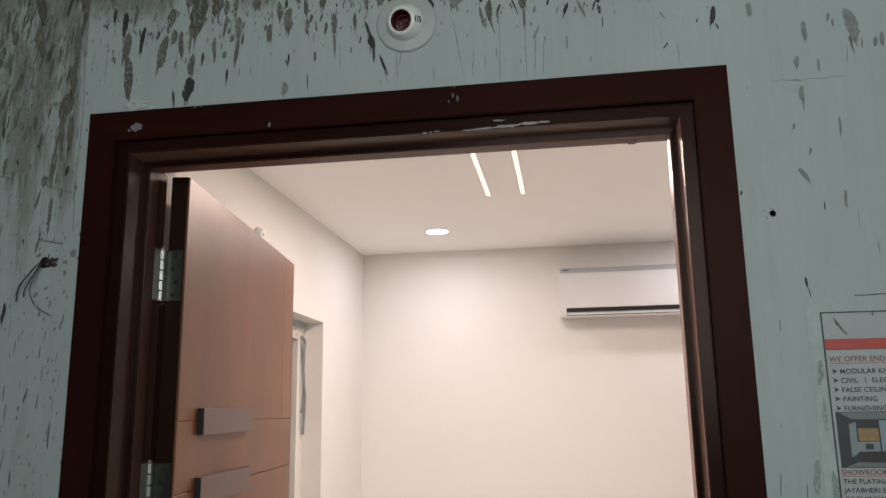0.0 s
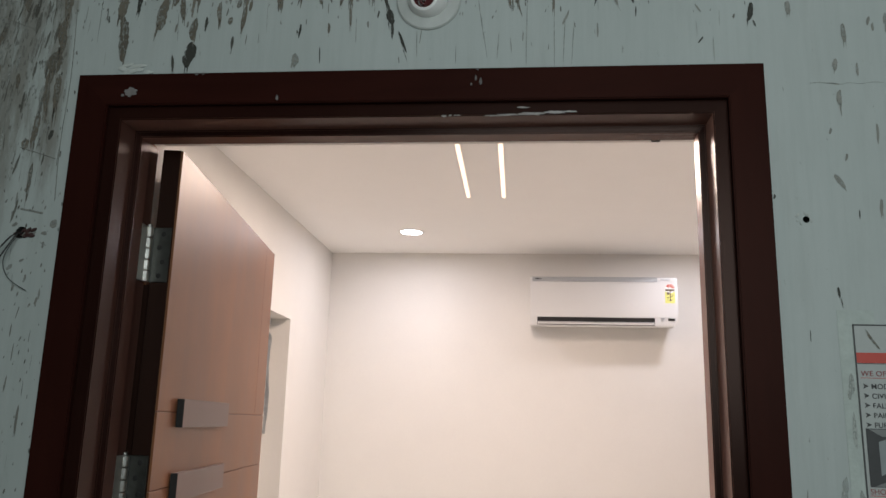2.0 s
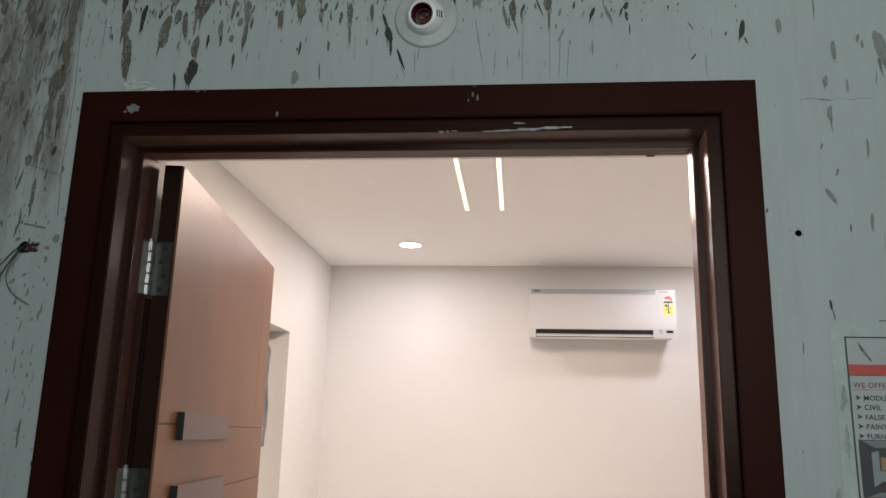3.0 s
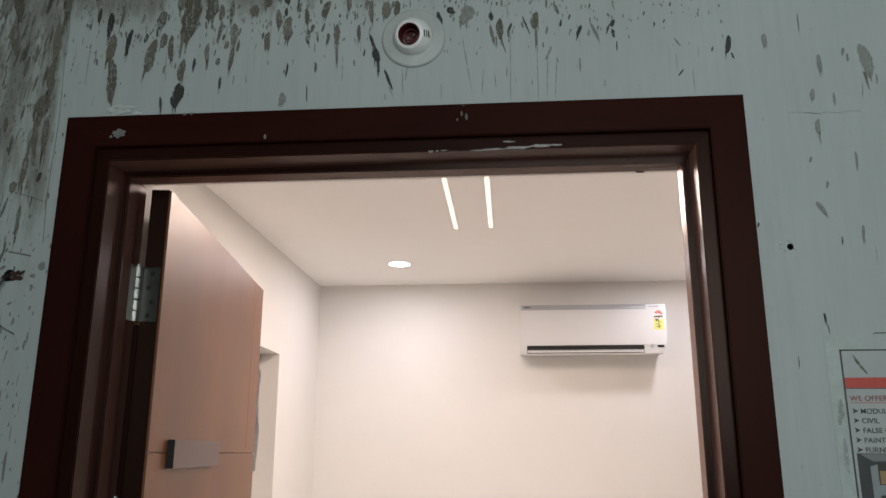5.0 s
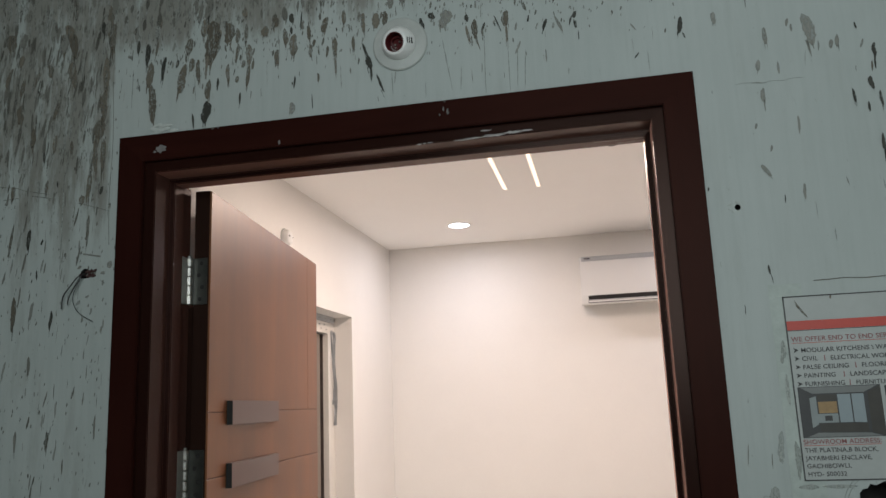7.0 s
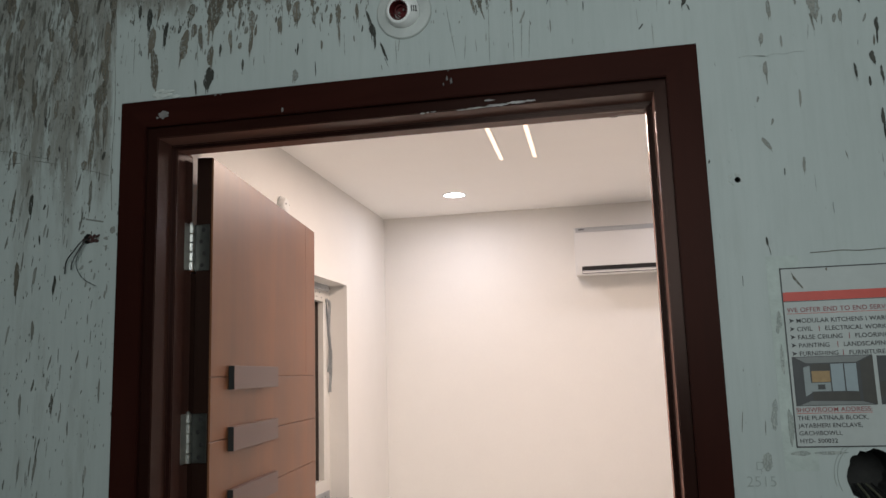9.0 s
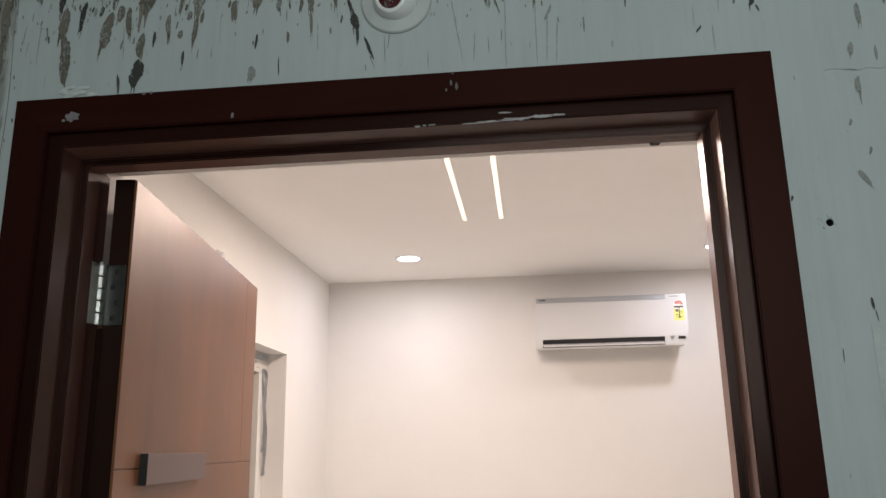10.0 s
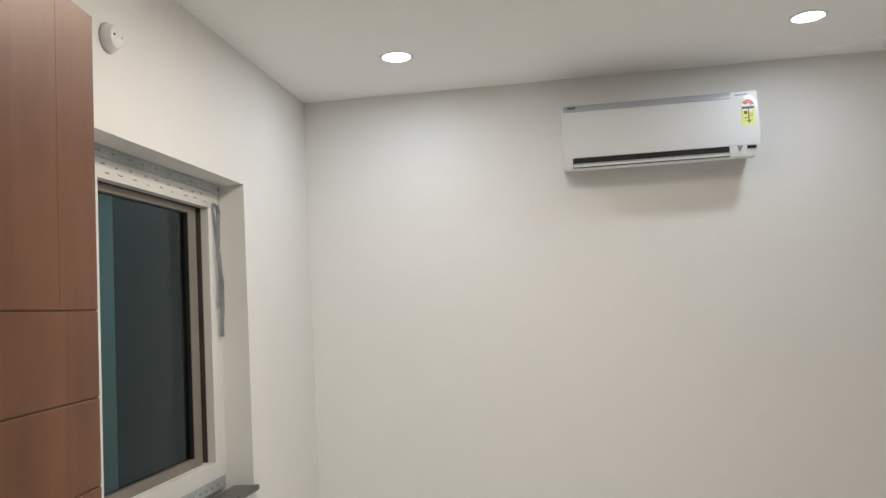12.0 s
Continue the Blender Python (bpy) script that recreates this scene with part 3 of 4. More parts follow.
drops("black_drip", [(0.841, 2.253, 0.003, 0.013, -0.08), (0.865, 2.205, 0.007, 0.026, 0.12), (0.863, 2.183, 0.003, 0.026, 0.04), (0.853, 2.146, 0.008, 0.023, -0.04), (0.823, 2.127, 0.005, 0.026, -0.08), (0.844, 2.104, 0.004, 0.018, 0), (0.865, 2.117, 0.005, 0.028, -0.04), (0.858, 2.041, 0.006, 0.03, 0), (0.858, 2.015, 0.004, 0.03, 0), (0.883, 2.159, 0.007, 0.04, 0.12), (-0.609, 2.096, 0.008, 0.018, 0.17), (-0.772, 2.006, 0.01, 0.045, 0.09), (-0.74, 1.998, 0.005, 0.012, 0.08), (-0.748, 1.93, 0.004, 0.02, -0.05), (-0.71, 1.835, 0.007, 0.04, 0.03), (-0.712, 2.119, 0.004, 0.015, -0.07), (0.571, 1.985, 0.003, 0.008, 0.12), (0.693, 1.957, 0.002, 0.014, 0)], 23, M_BLACKST, "black drips on the green wall")
drops("brown_drip", [(-0.508, 2.335, 0.018, 0.055, 0.11), (-0.5, 2.269, 0.017, 0.085, -0.08), (-0.488, 2.449, 0.012, 0.033, 0.09), (-0.493, 2.399, 0.006, 0.045, 0.09), (-0.433, 2.317, 0.019, 0.063, 0.17), (-0.413, 2.345, 0.013, 0.029, 0.1), (-0.419, 2.385, 0.017, 0.037, 0.16), (-0.397, 2.328, 0.011, 0.05, -0.02), (-0.374, 2.287, 0.014, 0.041, 0.07), (-0.368, 2.39, 0.035, 0.098, 0.05), (-0.385, 2.423, 0.018, 0.039, -0.05), (-0.355, 2.402, 0.014, 0.03, 0.03), (-0.846, 2.452, 0.028, 0.041, -0.15), (-0.702, 2.459, 0.023, 0.034, -0.44), (-0.689, 2.423, 0.021, 0.058, -0.09), (-0.716, 2.428, 0.01, 0.056, -0.07), (-0.819, 2.406, 0.015, 0.028, 0.14), (-0.744, 2.373, 0.014, 0.031, -0.29), (-0.846, 2.372, 0.012, 0.041, 0.34)], 31, M_BROWNST, "brown drips on the green wall")
drops("brown_drip", [(-0.778, 2.36, 0.012, 0.03, 0.37), (-0.811, 2.343, 0.011, 0.041, 0.17), (-0.688, 2.357, 0.019, 0.063, -0.13), (-0.813, 2.283, 0.016, 0.044, 0.09), (-0.725, 2.281, 0.011, 0.037, 0.32), (-0.778, 2.226, 0.013, 0.046, 0.02), (-0.723, 2.207, 0.01, 0.04, 0.1), (-0.683, 2.195, 0.008, 0.03, -0.03), (-0.601, 2.45, 0.021, 0.111, -0.08), (-0.61, 2.349, 0.016, 0.079, 0), (-0.611, 2.28, 0.017, 0.068, 0.04), (-0.617, 2.229, 0.028, 0.045, 0.07), (-0.627, 2.173, 0.011, 0.075, -0.04), (-0.608, 2.171, 0.012, 0.074, 0), (-0.639, 2.106, 0.012, 0.068, 0.06), (-0.653, 2.079, 0.013, 0.019, 0.11), (-0.818, 2.109, 0.011, 0.031, 0.06), (-0.814, 2.007, 0.007, 0.068, 0.13), (-0.798, 1.853, 0.012, 0.07, 0)], 32, M_BROWNST, "brown drips on the green wall")
drops("brown_drip", [(-0.737, 2.116, 0.008, 0.029, 0.14), (-0.635, 2.013, 0.007, 0.064, 0.02), (-0.295, 2.444, 0.012, 0.023, 0), (-0.332, 2.404, 0.023, 0.045, 0.07), (-0.312, 2.395, 0.01, 0.03, 0.07), (-0.293, 2.397, 0.008, 0.045, 0.04), (-0.286, 2.351, 0.014, 0.047, -0.02), (-0.288, 2.306, 0.009, 0.047, 0.13), (-0.277, 2.328, 0.006, 0.019, 0.11), (-0.312, 2.357, 0.008, 0.039, 0.15), (-0.298, 2.332, 0.008, 0.017, 0.06), (-0.331, 2.317, 0.009, 0.041, 0.02), (-0.311, 2.3, 0.009, 0.015, 0.13), (-0.251, 2.397, 0.017, 0.022, 0.18), (-0.229, 2.417, 0.015, 0.031, -0.03), (-0.208, 2.378, 0.011, 0.038, -0.05), (-0.19, 2.359, 0.018, 0.047, 0.13), (-0.225, 2.336, 0.011, 0.036, 0.08), (-0.157, 2.38, 0.009, 0.034, -0.09)], 33, M_BROWNST, "brown drips on the green wall")
drops("brown_drip", [(-0.154, 2.342, 0.008, 0.03, -0.07), (-0.147, 2.356, 0.007, 0.017, 0.12), (-0.138, 2.282, 0.005, 0.02, -0.1), (-0.122, 2.393, 0.014, 0.033, 0.24), (-0.103, 2.343, 0.011, 0.041, -0.02), (-0.102, 2.306, 0.005, 0.041, -0.07), (-0.119, 2.335, 0.006, 0.024, 0.08), (-0.064, 2.343, 0.007, 0.035, -0.03), (-0.083, 2.404, 0.009, 0.031, -0.03), (-0.043, 2.385, 0.009, 0.042, -0.02), (-0.017, 2.386, 0.016, 0.032, 0), (0.001, 2.388, 0.011, 0.033, 0), (0.179, 2.34, 0.012, 0.042, 0), (0.183, 2.311, 0.003, 0.031, -0.26), (0.172, 2.317, 0.003, 0.022, -0.05), (0.165, 2.333, 0.006, 0.035, -0.17), (0.239, 2.354, 0.014, 0.032, 0.06), (0.239, 2.325, 0.005, 0.036, 0), (0.858, 2.176, 0.003, 0.02, 0.1)], 34, M_BROWNST, "brown drips on the green wall")
drops("pale_drip", [(0.12, 2.37, 0.025, 0.037, 0.11), (0.337, 2.329, 0.006, 0.035, -0.4), (0.259, 2.292, 0.004, 0.026, 0.38), (0.31, 2.268, 0.003, 0.027, 0), (0.471, 2.303, 0.003, 0.015, -0.6), (0.611, 2.3, 0.009, 0.023, 0.04), (0.693, 2.254, 0.008, 0.032, 0), (0.764, 2.257, 0.02, 0.062, -0.16), (0.799, 2.224, 0.007, 0.017, 0.12), (0.809, 2.229, 0.007, 0.023, 0.09), (0.709, 2.192, 0.004, 0.023, 0), (0.677, 2.2, 0.008, 0.021, 0.1), (0.679, 2.145, 0.008, 0.026, 0.08)], 41, M_PALEST, "pale brown drips on the green wall")
drops("pale_drip", [(0.679, 2.125, 0.002, 0.023, -0.04), (0.669, 2.009, 0.009, 0.023, -0.57), (0.726, 1.968, 0.005, 0.027, 0.04), (-0.776, 2.056, 0.008, 0.029, 0), (-0.194, 2.225, 0.012, 0.024, 0), (0.73, 2.085, 0.004, 0.033, 0), (0.794, 1.978, 0.002, 0.016, -0.19), (0.847, 2.219, 0.004, 0.016, 0.25), (0.681, 2.047, 0.004, 0.012, 0.17), (0.661, 2.09, 0.004, 0.011, 0.09), (0.738, 2.263, 0.004, 0.015, 0.07), (0.732, 2.274, 0.005, 0.015, 0.2), (0.778, 2.224, 0.003, 0.019, 0.05)], 42, M_PALEST, "pale brown drips on the green wall")
drops("faint_run", [(0.122, 2.276, 0.002, 0.109, -0.15), (0.195, 2.263, 0.002, 0.112, 0.02), (0.24, 2.257, 0.002, 0.1, 0), (0.256, 2.254, 0.002, 0.088, 0.05), (0.27, 2.247, 0.002, 0.076, 0.07), (0.148, 2.244, 0.002, 0.048, 0.06), (-0.696, 2.032, 0.003, 0.229, -0.01), (-0.547, 2.308, 0.002, 0.09, 0.02), (-0.404, 2.293, 0.002, 0.056, -0.04), (-0.247, 2.305, 0.001, 0.061, -0.02), (0.013, 2.25, 0.002, 0.049, -0.02), (0.493, 2.231, 0.002, 0.042, -0.02), (-0.091, 2.278, 0.002, 0.048, -0.02), (0.74, 1.934, 0.001, 0.032, 0), (0.764, 1.889, 0.002, 0.021, 0), (0.849, 1.969, 0.002, 0.017, -0.06), (0.349, 2.233, 0.003, 0.014, 0)], 51, M_RUN, "faint thin vertical runs on the green wall")
drops("wire_smudge", [(-0.581, 1.94, 0.0124, 0.015, 0), (-0.596, 1.924, 0.0106, 0.007, 0.14), (-0.596, 1.904, 0.0044, 0.012, 0.08), (-0.596, 1.906, 0.0027, 0.008, -1.75), (-0.594, 1.87, 0.0035, 0.008, 0.25), (-0.587, 1.861, 0.0027, 0.006, 0), (-0.591, 1.822, 0.0035, 0.018, 0), (-0.595, 1.811, 0.0044, 0.014, 0.14), (-0.606, 1.804, 0.0044, 0.007, 0.43), (-0.62, 1.848, 0.0044, 0.014, 0.14), (-0.638, 1.832, 0.0044, 0.012, 0.33), (-0.629, 1.878, 0.0071, 0.006, 1), (-0.649, 1.867, 0.0088, 0.01, 0.6), (-0.631, 1.922, 0.0088, 0.008, 0.62), (-0.617, 1.925, 0.0124, 0.008, 0.5), (-0.65, 1.939, 0.0088, 0.008, 0.38), (-0.636, 2.022, 0.0062, 0.034, -0.03), (-0.654, 1.985, 0.0035, 0.02, 0), (-0.606, 1.978, 0.0018, 0.008, 0)], 12, M_PALEST, "dark smudges and specks round the wire hole", False)
drops("dark_scratch", [(0.654, 1.838, 0.0035, 0.016, -0.1), (0.657, 1.822, 0.0012, 0.016, -0.1), (0.609, 1.773, 0.0012, 0.018, 0.0)], 6, M_BLACKST, "dark scratches on the green wall", False)


drops("edge_smudge", [(0.661, 1.705, 0.008, 0.030, 0.0), (0.657, 1.690, 0.006, 0.016, 0.0), (0.660, 1.640, 0.006, 0.05, 0.0), (0.662, 1.53, 0.009, 0.06, 0.0), (0.676, 1.488, 0.03, 0.008, 0.0), (0.720, 1.488, 0.05, 0.006, 0.0), (0.640, 1.55, 0.010, 0.05, 0.1), (0.622, 1.475, 0.016, 0.03, 0.1)], 61, M_RUN, "faint grey smudges along the poster edge", False)


def line(name, pts, r, material, label, y=-0.0006):
    ob = obj(name, tube(curve_pts([(x, y, z) for x, z in pts], 6), r, sides=5), material)
    return tagged(ob, label, "crack", kind="stuff")


line("hairline_crack", [(0.636, 2.169), (0.650, 2.1708), (0.664, 2.1688), (0.680, 2.1665), (0.695, 2.1695), (0.712, 2.1672), (0.728, 2.1698), (0.746, 2.1690)], 0.0003, M_RUN, "hairline crack in the green wall")
line("dark_scratch", [(0.662, 2.169), (0.671, 2.169), (0.680, 2.167)], 0.0005, M_PALEST, "hairline crack in the green wall")
for pts, r in ((((-0.862, 2.128), (-0.812, 2.120), (-0.784, 2.111), (-0.729, 2.099)), 0.0006), (((-0.839, 2.096), (-0.804, 2.097)), 0.0008),
               (((-0.770, 2.099), (-0.745, 2.094), (-0.722, 2.089)), 0.0008), (((-0.661, 2.074), (-0.619, 2.061), (-0.595, 2.053)), 0.0006),
               (((-0.727, 2.319), (-0.698, 2.306), (-0.668, 2.294)), 0.0005)):
    line("hairline_crack", pts, r, M_PALEST, "dark hairline crack in the green wall")
line("old_smear", [(-0.644, 1.966), (-0.624, 1.962), (-0.604, 1.958)], 0.0024, M_PALEST, "faint grey smear on the green wall", 0.0012)
line("scored_line", [(0.720, 1.815), (0.745, 1.8155), (0.77, 1.8165), (0.80, 1.8145), (0.86, 1.816), (0.93, 1.813)], 0.0008, M_BROWNST, "dark scored line above the poster")
line("scored_line", [(-0.592, 2.33), (-0.587, 2.2), (-0.590, 2.08), (-0.586, 1.98)], 0.0006, M_PALEST, "faint vertical paint edge")

# filler lumps where the trim meets the wall
bm = bmesh.new()
rnd = random.Random(8)
for k in range(16):
    x = -0.50 + 0.055 * rnd.random()
    z = 2.206 + 0.022 * rnd.random() * (1 - abs(x + 0.475) / 0.04)
    bmesh.ops.create_icosphere(bm, subdivisions=2, radius=0.5, matrix=pose(x, -0.001, z, 0, rnd.uniform(-15, 5)) @ Matrix.Diagonal((rnd.uniform(0.012, 0.028), 0.0035, rnd.uniform(0.005, 0.010), 1)))
tagged(obj("filler_lump", bm, M_PLASTER, True), "rough grey filler lump smeared above the door trim", "plaster")

bm = bmesh.new()
rnd = random.Random(31)
for k in range(13):
    a = rnd.uniform(0, 2 * math.pi)
    q = 0.0075 + 0.003 * rnd.random()
    bmesh.ops.create_icosphere(bm, subdivisions=1, radius=0.5, matrix=pose(0.6155 + q * math.cos(a) * 1.2 - 0.003, -0.0002, 1.949 + q * math.sin(a), 0, math.degrees(a)) @ Matrix.Diagonal((0.005, 0.0025, 0.004, 1)))
tagged(obj("plaster_chips", bm, M_PLASTER), "chipped grey plaster round a small drilled hole", "plaster", kind="stuff")

# ---- chips on the door frame ----
def chips(name, spec, y, material, seed, label, low=0.7):
    rnd = random.Random(seed)
    bm = bmesh.new()
    for x, z, w, h in spec:
        n = 24
        vs = []
        for i in range(n):
            a = 2 * math.pi * i / n
            q = rnd.uniform(low, 1.12)
            vs.append(bm.verts.new((x + 0.5 * w * q * math.cos(a), y, z + 0.5 * h * q * math.sin(a))))
        f = bm.faces.new(vs[::-1])
        f.normal_update()
        if f.normal.y > 0:
            f.normal_flip()
    r = bmesh.ops.extrude_face_region(bm, geom=bm.faces[:])
    for v in r["geom"]:
        if isinstance(v, bmesh.types.BMVert):
            v.co.y += 0.0008
    part(name, bm, material, door, label)


M_SMEAR = mat("white_smear", (0.31, 0.29, 0.285), 0.7, vary=0.25, bump=0.4)
M_DULL = mat("grey_filler_chip", (0.16, 0.15, 0.145), 0.8, vary=0.35, bump=0.5)
chips("filler_patch", [(-0.469, 2.1665, 0.024, 0.017), (-0.4825, 2.161, 0.006, 0.005)], -0.0135, M_DULL, 1, "grey filler patch on the door trim")
chips("paint_smear", [(0.165, 2.1225, 0.05, 0.004), (0.205, 2.1245, 0.045, 0.006), (0.240, 2.126, 0.035, 0.006), (0.265, 2.127, 0.026, 0.004), (0.140, 2.1215, 0.03, 0.003), (0.190, 2.135, 0.024, 0.0035)], -0.0009, M_SMEAR, 2, "white paint smear along the door frame edge", 0.4)
chips("paint_smear", [(0.062, 2.122, 0.010, 0.004), (0.072, 2.1225, 0.006, 0.003), (0.083, 2.123, 0.012, 0.002)], -0.0009, M_SMEAR, 3, "white paint smear along the door frame edge", 0.4)
chips("trim_chip", [(-0.357, 2.1975, 0.007, 0.005), (-0.345, 2.198, 0.004, 0.006), (-0.215, 2.152, 0.005, 0.010), (0.116, 2.197, 0.004, 0.004), (0.113, 2.182, 0.004, 0.010), (0.121, 2.176, 0.005, 0.012), (0.106, 2.171, 0.003, 0.005)], -0.0133, M_DULL, 4, "small grey chips in the trim")
part("door_catch", box(0.412, 0.118, 2.1215, 0.427, 0.1305, 2.1295, 0.002), M_DARK, door, "small dark metal catch at the frame head")
# splintered mortar round the upper hinge
bm = bmesh.new()
rnd = random.Random(21)
for k in range(3):
    bmesh.ops.create_icosphere(bm, subdivisions=1, radius=0.5, matrix=pose(-0.4780, 0.066 + 0.024 * rnd.random(), 1.950 + 0.040 * rnd.random(), rnd.uniform(-40, 40)) @ Matrix.Diagonal((0.0014, rnd.uniform(0.0012, 0.0022), rnd.uniform(0.007, 0.014), 1)))
part("hinge_chips", bm, M_SMEAR, door, "chipped white splinters beside the hinge")

# ---- lamp holders ----


def lamp_holder(x, y, z, rz, r, label, socket=True):
    t = thing("lamp_holder", label, "lamp holder", x, y, z)
    t.matrix_world = pose(x, y, z, 90, 0, rz)
    part("base_plate", lathe([(0, 0.0005), (r, 0.0005), (r, 0.003), (r * 0.96, 0.0052), (r * 0.66, 0.007), (0, 0.007)], 48), M_PLATE, t, smooth=True)
    if socket:
        tilt = pose(0, 0, 0, 14, -9, 0)
        part("body", lathe([(0.0340, 0.006), (0.0335, 0.010), (0.0315, 0.018), (0.0275, 0.026), (0.0240, 0.0305), (0.0205, 0.0315), (0.0190, 0.0310)], 48, tilt), M_WHITE, t, "white domed plastic body", True)
        part("socket", lathe([(0.0191, 0.0312), (0.0180, 0.0314), (0.0168, 0.029), (0.0162, 0.010), (0.0, 0.010)], 32, tilt), M_RED, t, "hollow red-brown bulb socket", True)
        part("inner_ring", lathe([(0.0125, 0.010), (0.0125, 0.019), (0.0105, 0.019), (0.0105, 0.010)], 32, tilt), M_RED, t, smooth=True)
        part("pin", lathe([(0.0, 0.016), (0.002, 0.016), (0.0022, 0.009)], 10, tilt @ pose(0.005, 0.002, 0)), M_STEEL, t)
        part("pin", lathe([(0.0, 0.016), (0.002, 0.016), (0.0022, 0.009)], 10, tilt @ pose(-0.005, -0.002, 0)), M_STEEL, t)
        bm = bmesh.new()
        for k in range(3):
            box(0.0262 + 0.0025 * k - 0.0008, -0.006, 0.020 - 0.003 * k, 0.0262 + 0.0025 * k + 0.0006, 0.005, 0.0288 - 0.0045 * k, bm=bm)
        bmesh.ops.transform(bm, matrix=tilt, verts=bm.verts)
        part("slot", bm, M_DARK, t)
    else:
        part("dome", lathe([(0.039, 0.005), (0.039, 0.010), (0.037, 0.019), (0.030, 0.029), (0.017, 0.0345), (0, 0.036)], 48), M_WHITE, t, "white plastic dome", True)
        for a in (0, 180):
            bm = lathe([(0, 0.0015), (0.0038, 0.001), (0.004, -0.003)], 12, pose(0.019 * math.cos(radians(a)), 0.003, 0.0332, 0, 24 * math.cos(radians(a)), 0))
            part("screw", bm, M_STEELD, t)
        part("indicator", lathe([(0, 0.002), (0.003, 0.0015), (0.003, -0.002)], 12, pose(0.022, -0.018, 0.029, 20, 40, 0)), M_WHITE, t)
    return t


lamp_holder(0.031, 0.0, 2.329, 0, 0.0545, "white plastic bulb holder with empty red-brown socket on green wall")
lamp_holder(LEFT, 1.886, 2.410, 90, 0.043, "white round plastic outlet cover on cream wall above window", False)

# ---- wires and the wall hole ----
t = thing("wire_tail", "thin black wires hanging from a small hole in the green wall", "wire", -0.637, 0.0, 1.925)
for pts, r in ((((0.0, 0.02, 0), (-0.004, -0.012, -0.006), (-0.022, -0.014, -0.026), (-0.040, -0.010, -0.045), (-0.044, -0.008, -0.070)), 0.0013),
               (((0.004, 0.02, 0.002), (0.002, -0.01, -0.004), (-0.012, -0.016, -0.030), (-0.026, -0.012, -0.050), (-0.030, -0.008, -0.062)), 0.0012),
               (((-0.002, 0.02, 0), (-0.002, -0.01, -0.012), (-0.018, -0.010, -0.048), (-0.006, -0.008, -0.078), (0.026, -0.006, -0.098)), 0.0007)):
    part("wire", tube(curve_pts(pts, 8), r), M_WIRE, t, smooth=True)
bm = bmesh.new()
rnd = random.Random(5)
for k in range(14):
    bmesh.ops.create_icosphere(bm, subdivisions=1, radius=0.5, matrix=pose(rnd.uniform(-0.012, 0.022), -0.001, rnd.uniform(-0.006, 0.006), 0, rnd.uniform(-60, 60)) @ Matrix.Diagonal((rnd.uniform(0.006, 0.014), 0.008, rnd.uniform(0.004, 0.008), 1)))
part("wrapped_end", bm, M_TAPE, t, "black taped wire ends")
t = thing("hole_cable", "grey and white cables hanging out of a round wall hole", "cable", 0.784, 0.0, 1.45)
for k, (dx, w, m) in enumerate(((-0.022, 0.0017, M_WIRE), (-0.014, 0.0020, M_WIREO), (-0.006, 0.0020, M_WIRE), (0.004, 0.0018, M_WIREO), (0.016, 0.0018, M_WIRE))):
    part("cable", tube(curve_pts(((dx * 0.7, 0.07, -0.02), (dx, -0.004, -0.036), (dx * 0.9, -0.020, -0.060), (dx * 0.5 + 0.02, -0.020, -0.12), (dx * 0.3 + 0.05, -0.014, -0.20)), 8), w), m, t, smooth=True)
for r, a0, a1 in ((0.058, 120, 215), (0.063, 135, 200)):
    line("pencil_arc", [(0.784 + r * math.cos(radians(a)), 1.452 + r * math.sin(radians(a))) for a in range(a0, a1, 12)], 0.0007, M_PENCIL, "pencil arc round the hole", -0.0002)
num = thing("pencil_note", "pencilled number note on the green wall", "note", 0.607, 0, 1.452)
words("2515", 0.586, 1.436, 0.024, M_PENCIL, "note_text", num, y=-0.0008, bold=-0.012)
words("D", 0.602, 1.462, 0.020, M_PENCIL, "note_text", num, y=-0.0008, bold=-0.012)

# ---- poster ----
PX, PZ1, PZ0, PXR = 0.668, 1.791, 1.497, 1.09
po = thing("poster", "worn printed poster with a red stripe pasted on green wall", "poster", PX, 0, PZ0)


def flat(name, x0, z0, x1, z1, y, material, label=""):
    """A thin printed field of the poster."""
    bm = box(x0 - PX, y, z0 - PZ0, x1 - PX, y + 0.0006, z1 - PZ0)
    return part(name, bm, material, po, label)


flat("sheet", PX, PZ0, PXR, PZ1, -0.0012, M_PAPER, "greyed white paper sheet")
for a in ((PX, PZ1 - 0.002, PXR, PZ1), (PX, PZ0, PXR, PZ0 + 0.002), (PX, PZ0, PX + 0.002, PZ1), (PXR - 0.002, PZ0, PXR, PZ1)):
    flat("border", *a, -0.0019, M_INK, "thin black border")
flat("stripe", PX + 0.002, 1.735, PXR - 0.002, 1.750, -0.0019, M_PRED, "red stripe")
flat("rule", PX + 0.002, 1.7338, PXR - 0.002, 1.7346, -0.0019, M_INK)
words("WE OFFER END TO END SERVICES", 0.674, 1.7165, 0.0108, M_PINK, "heading", po, y=-0.0020, spread=1.05)
flat("underline", 0.674, 1.7135, 0.866, 1.7142, -0.0019, M_PRED)
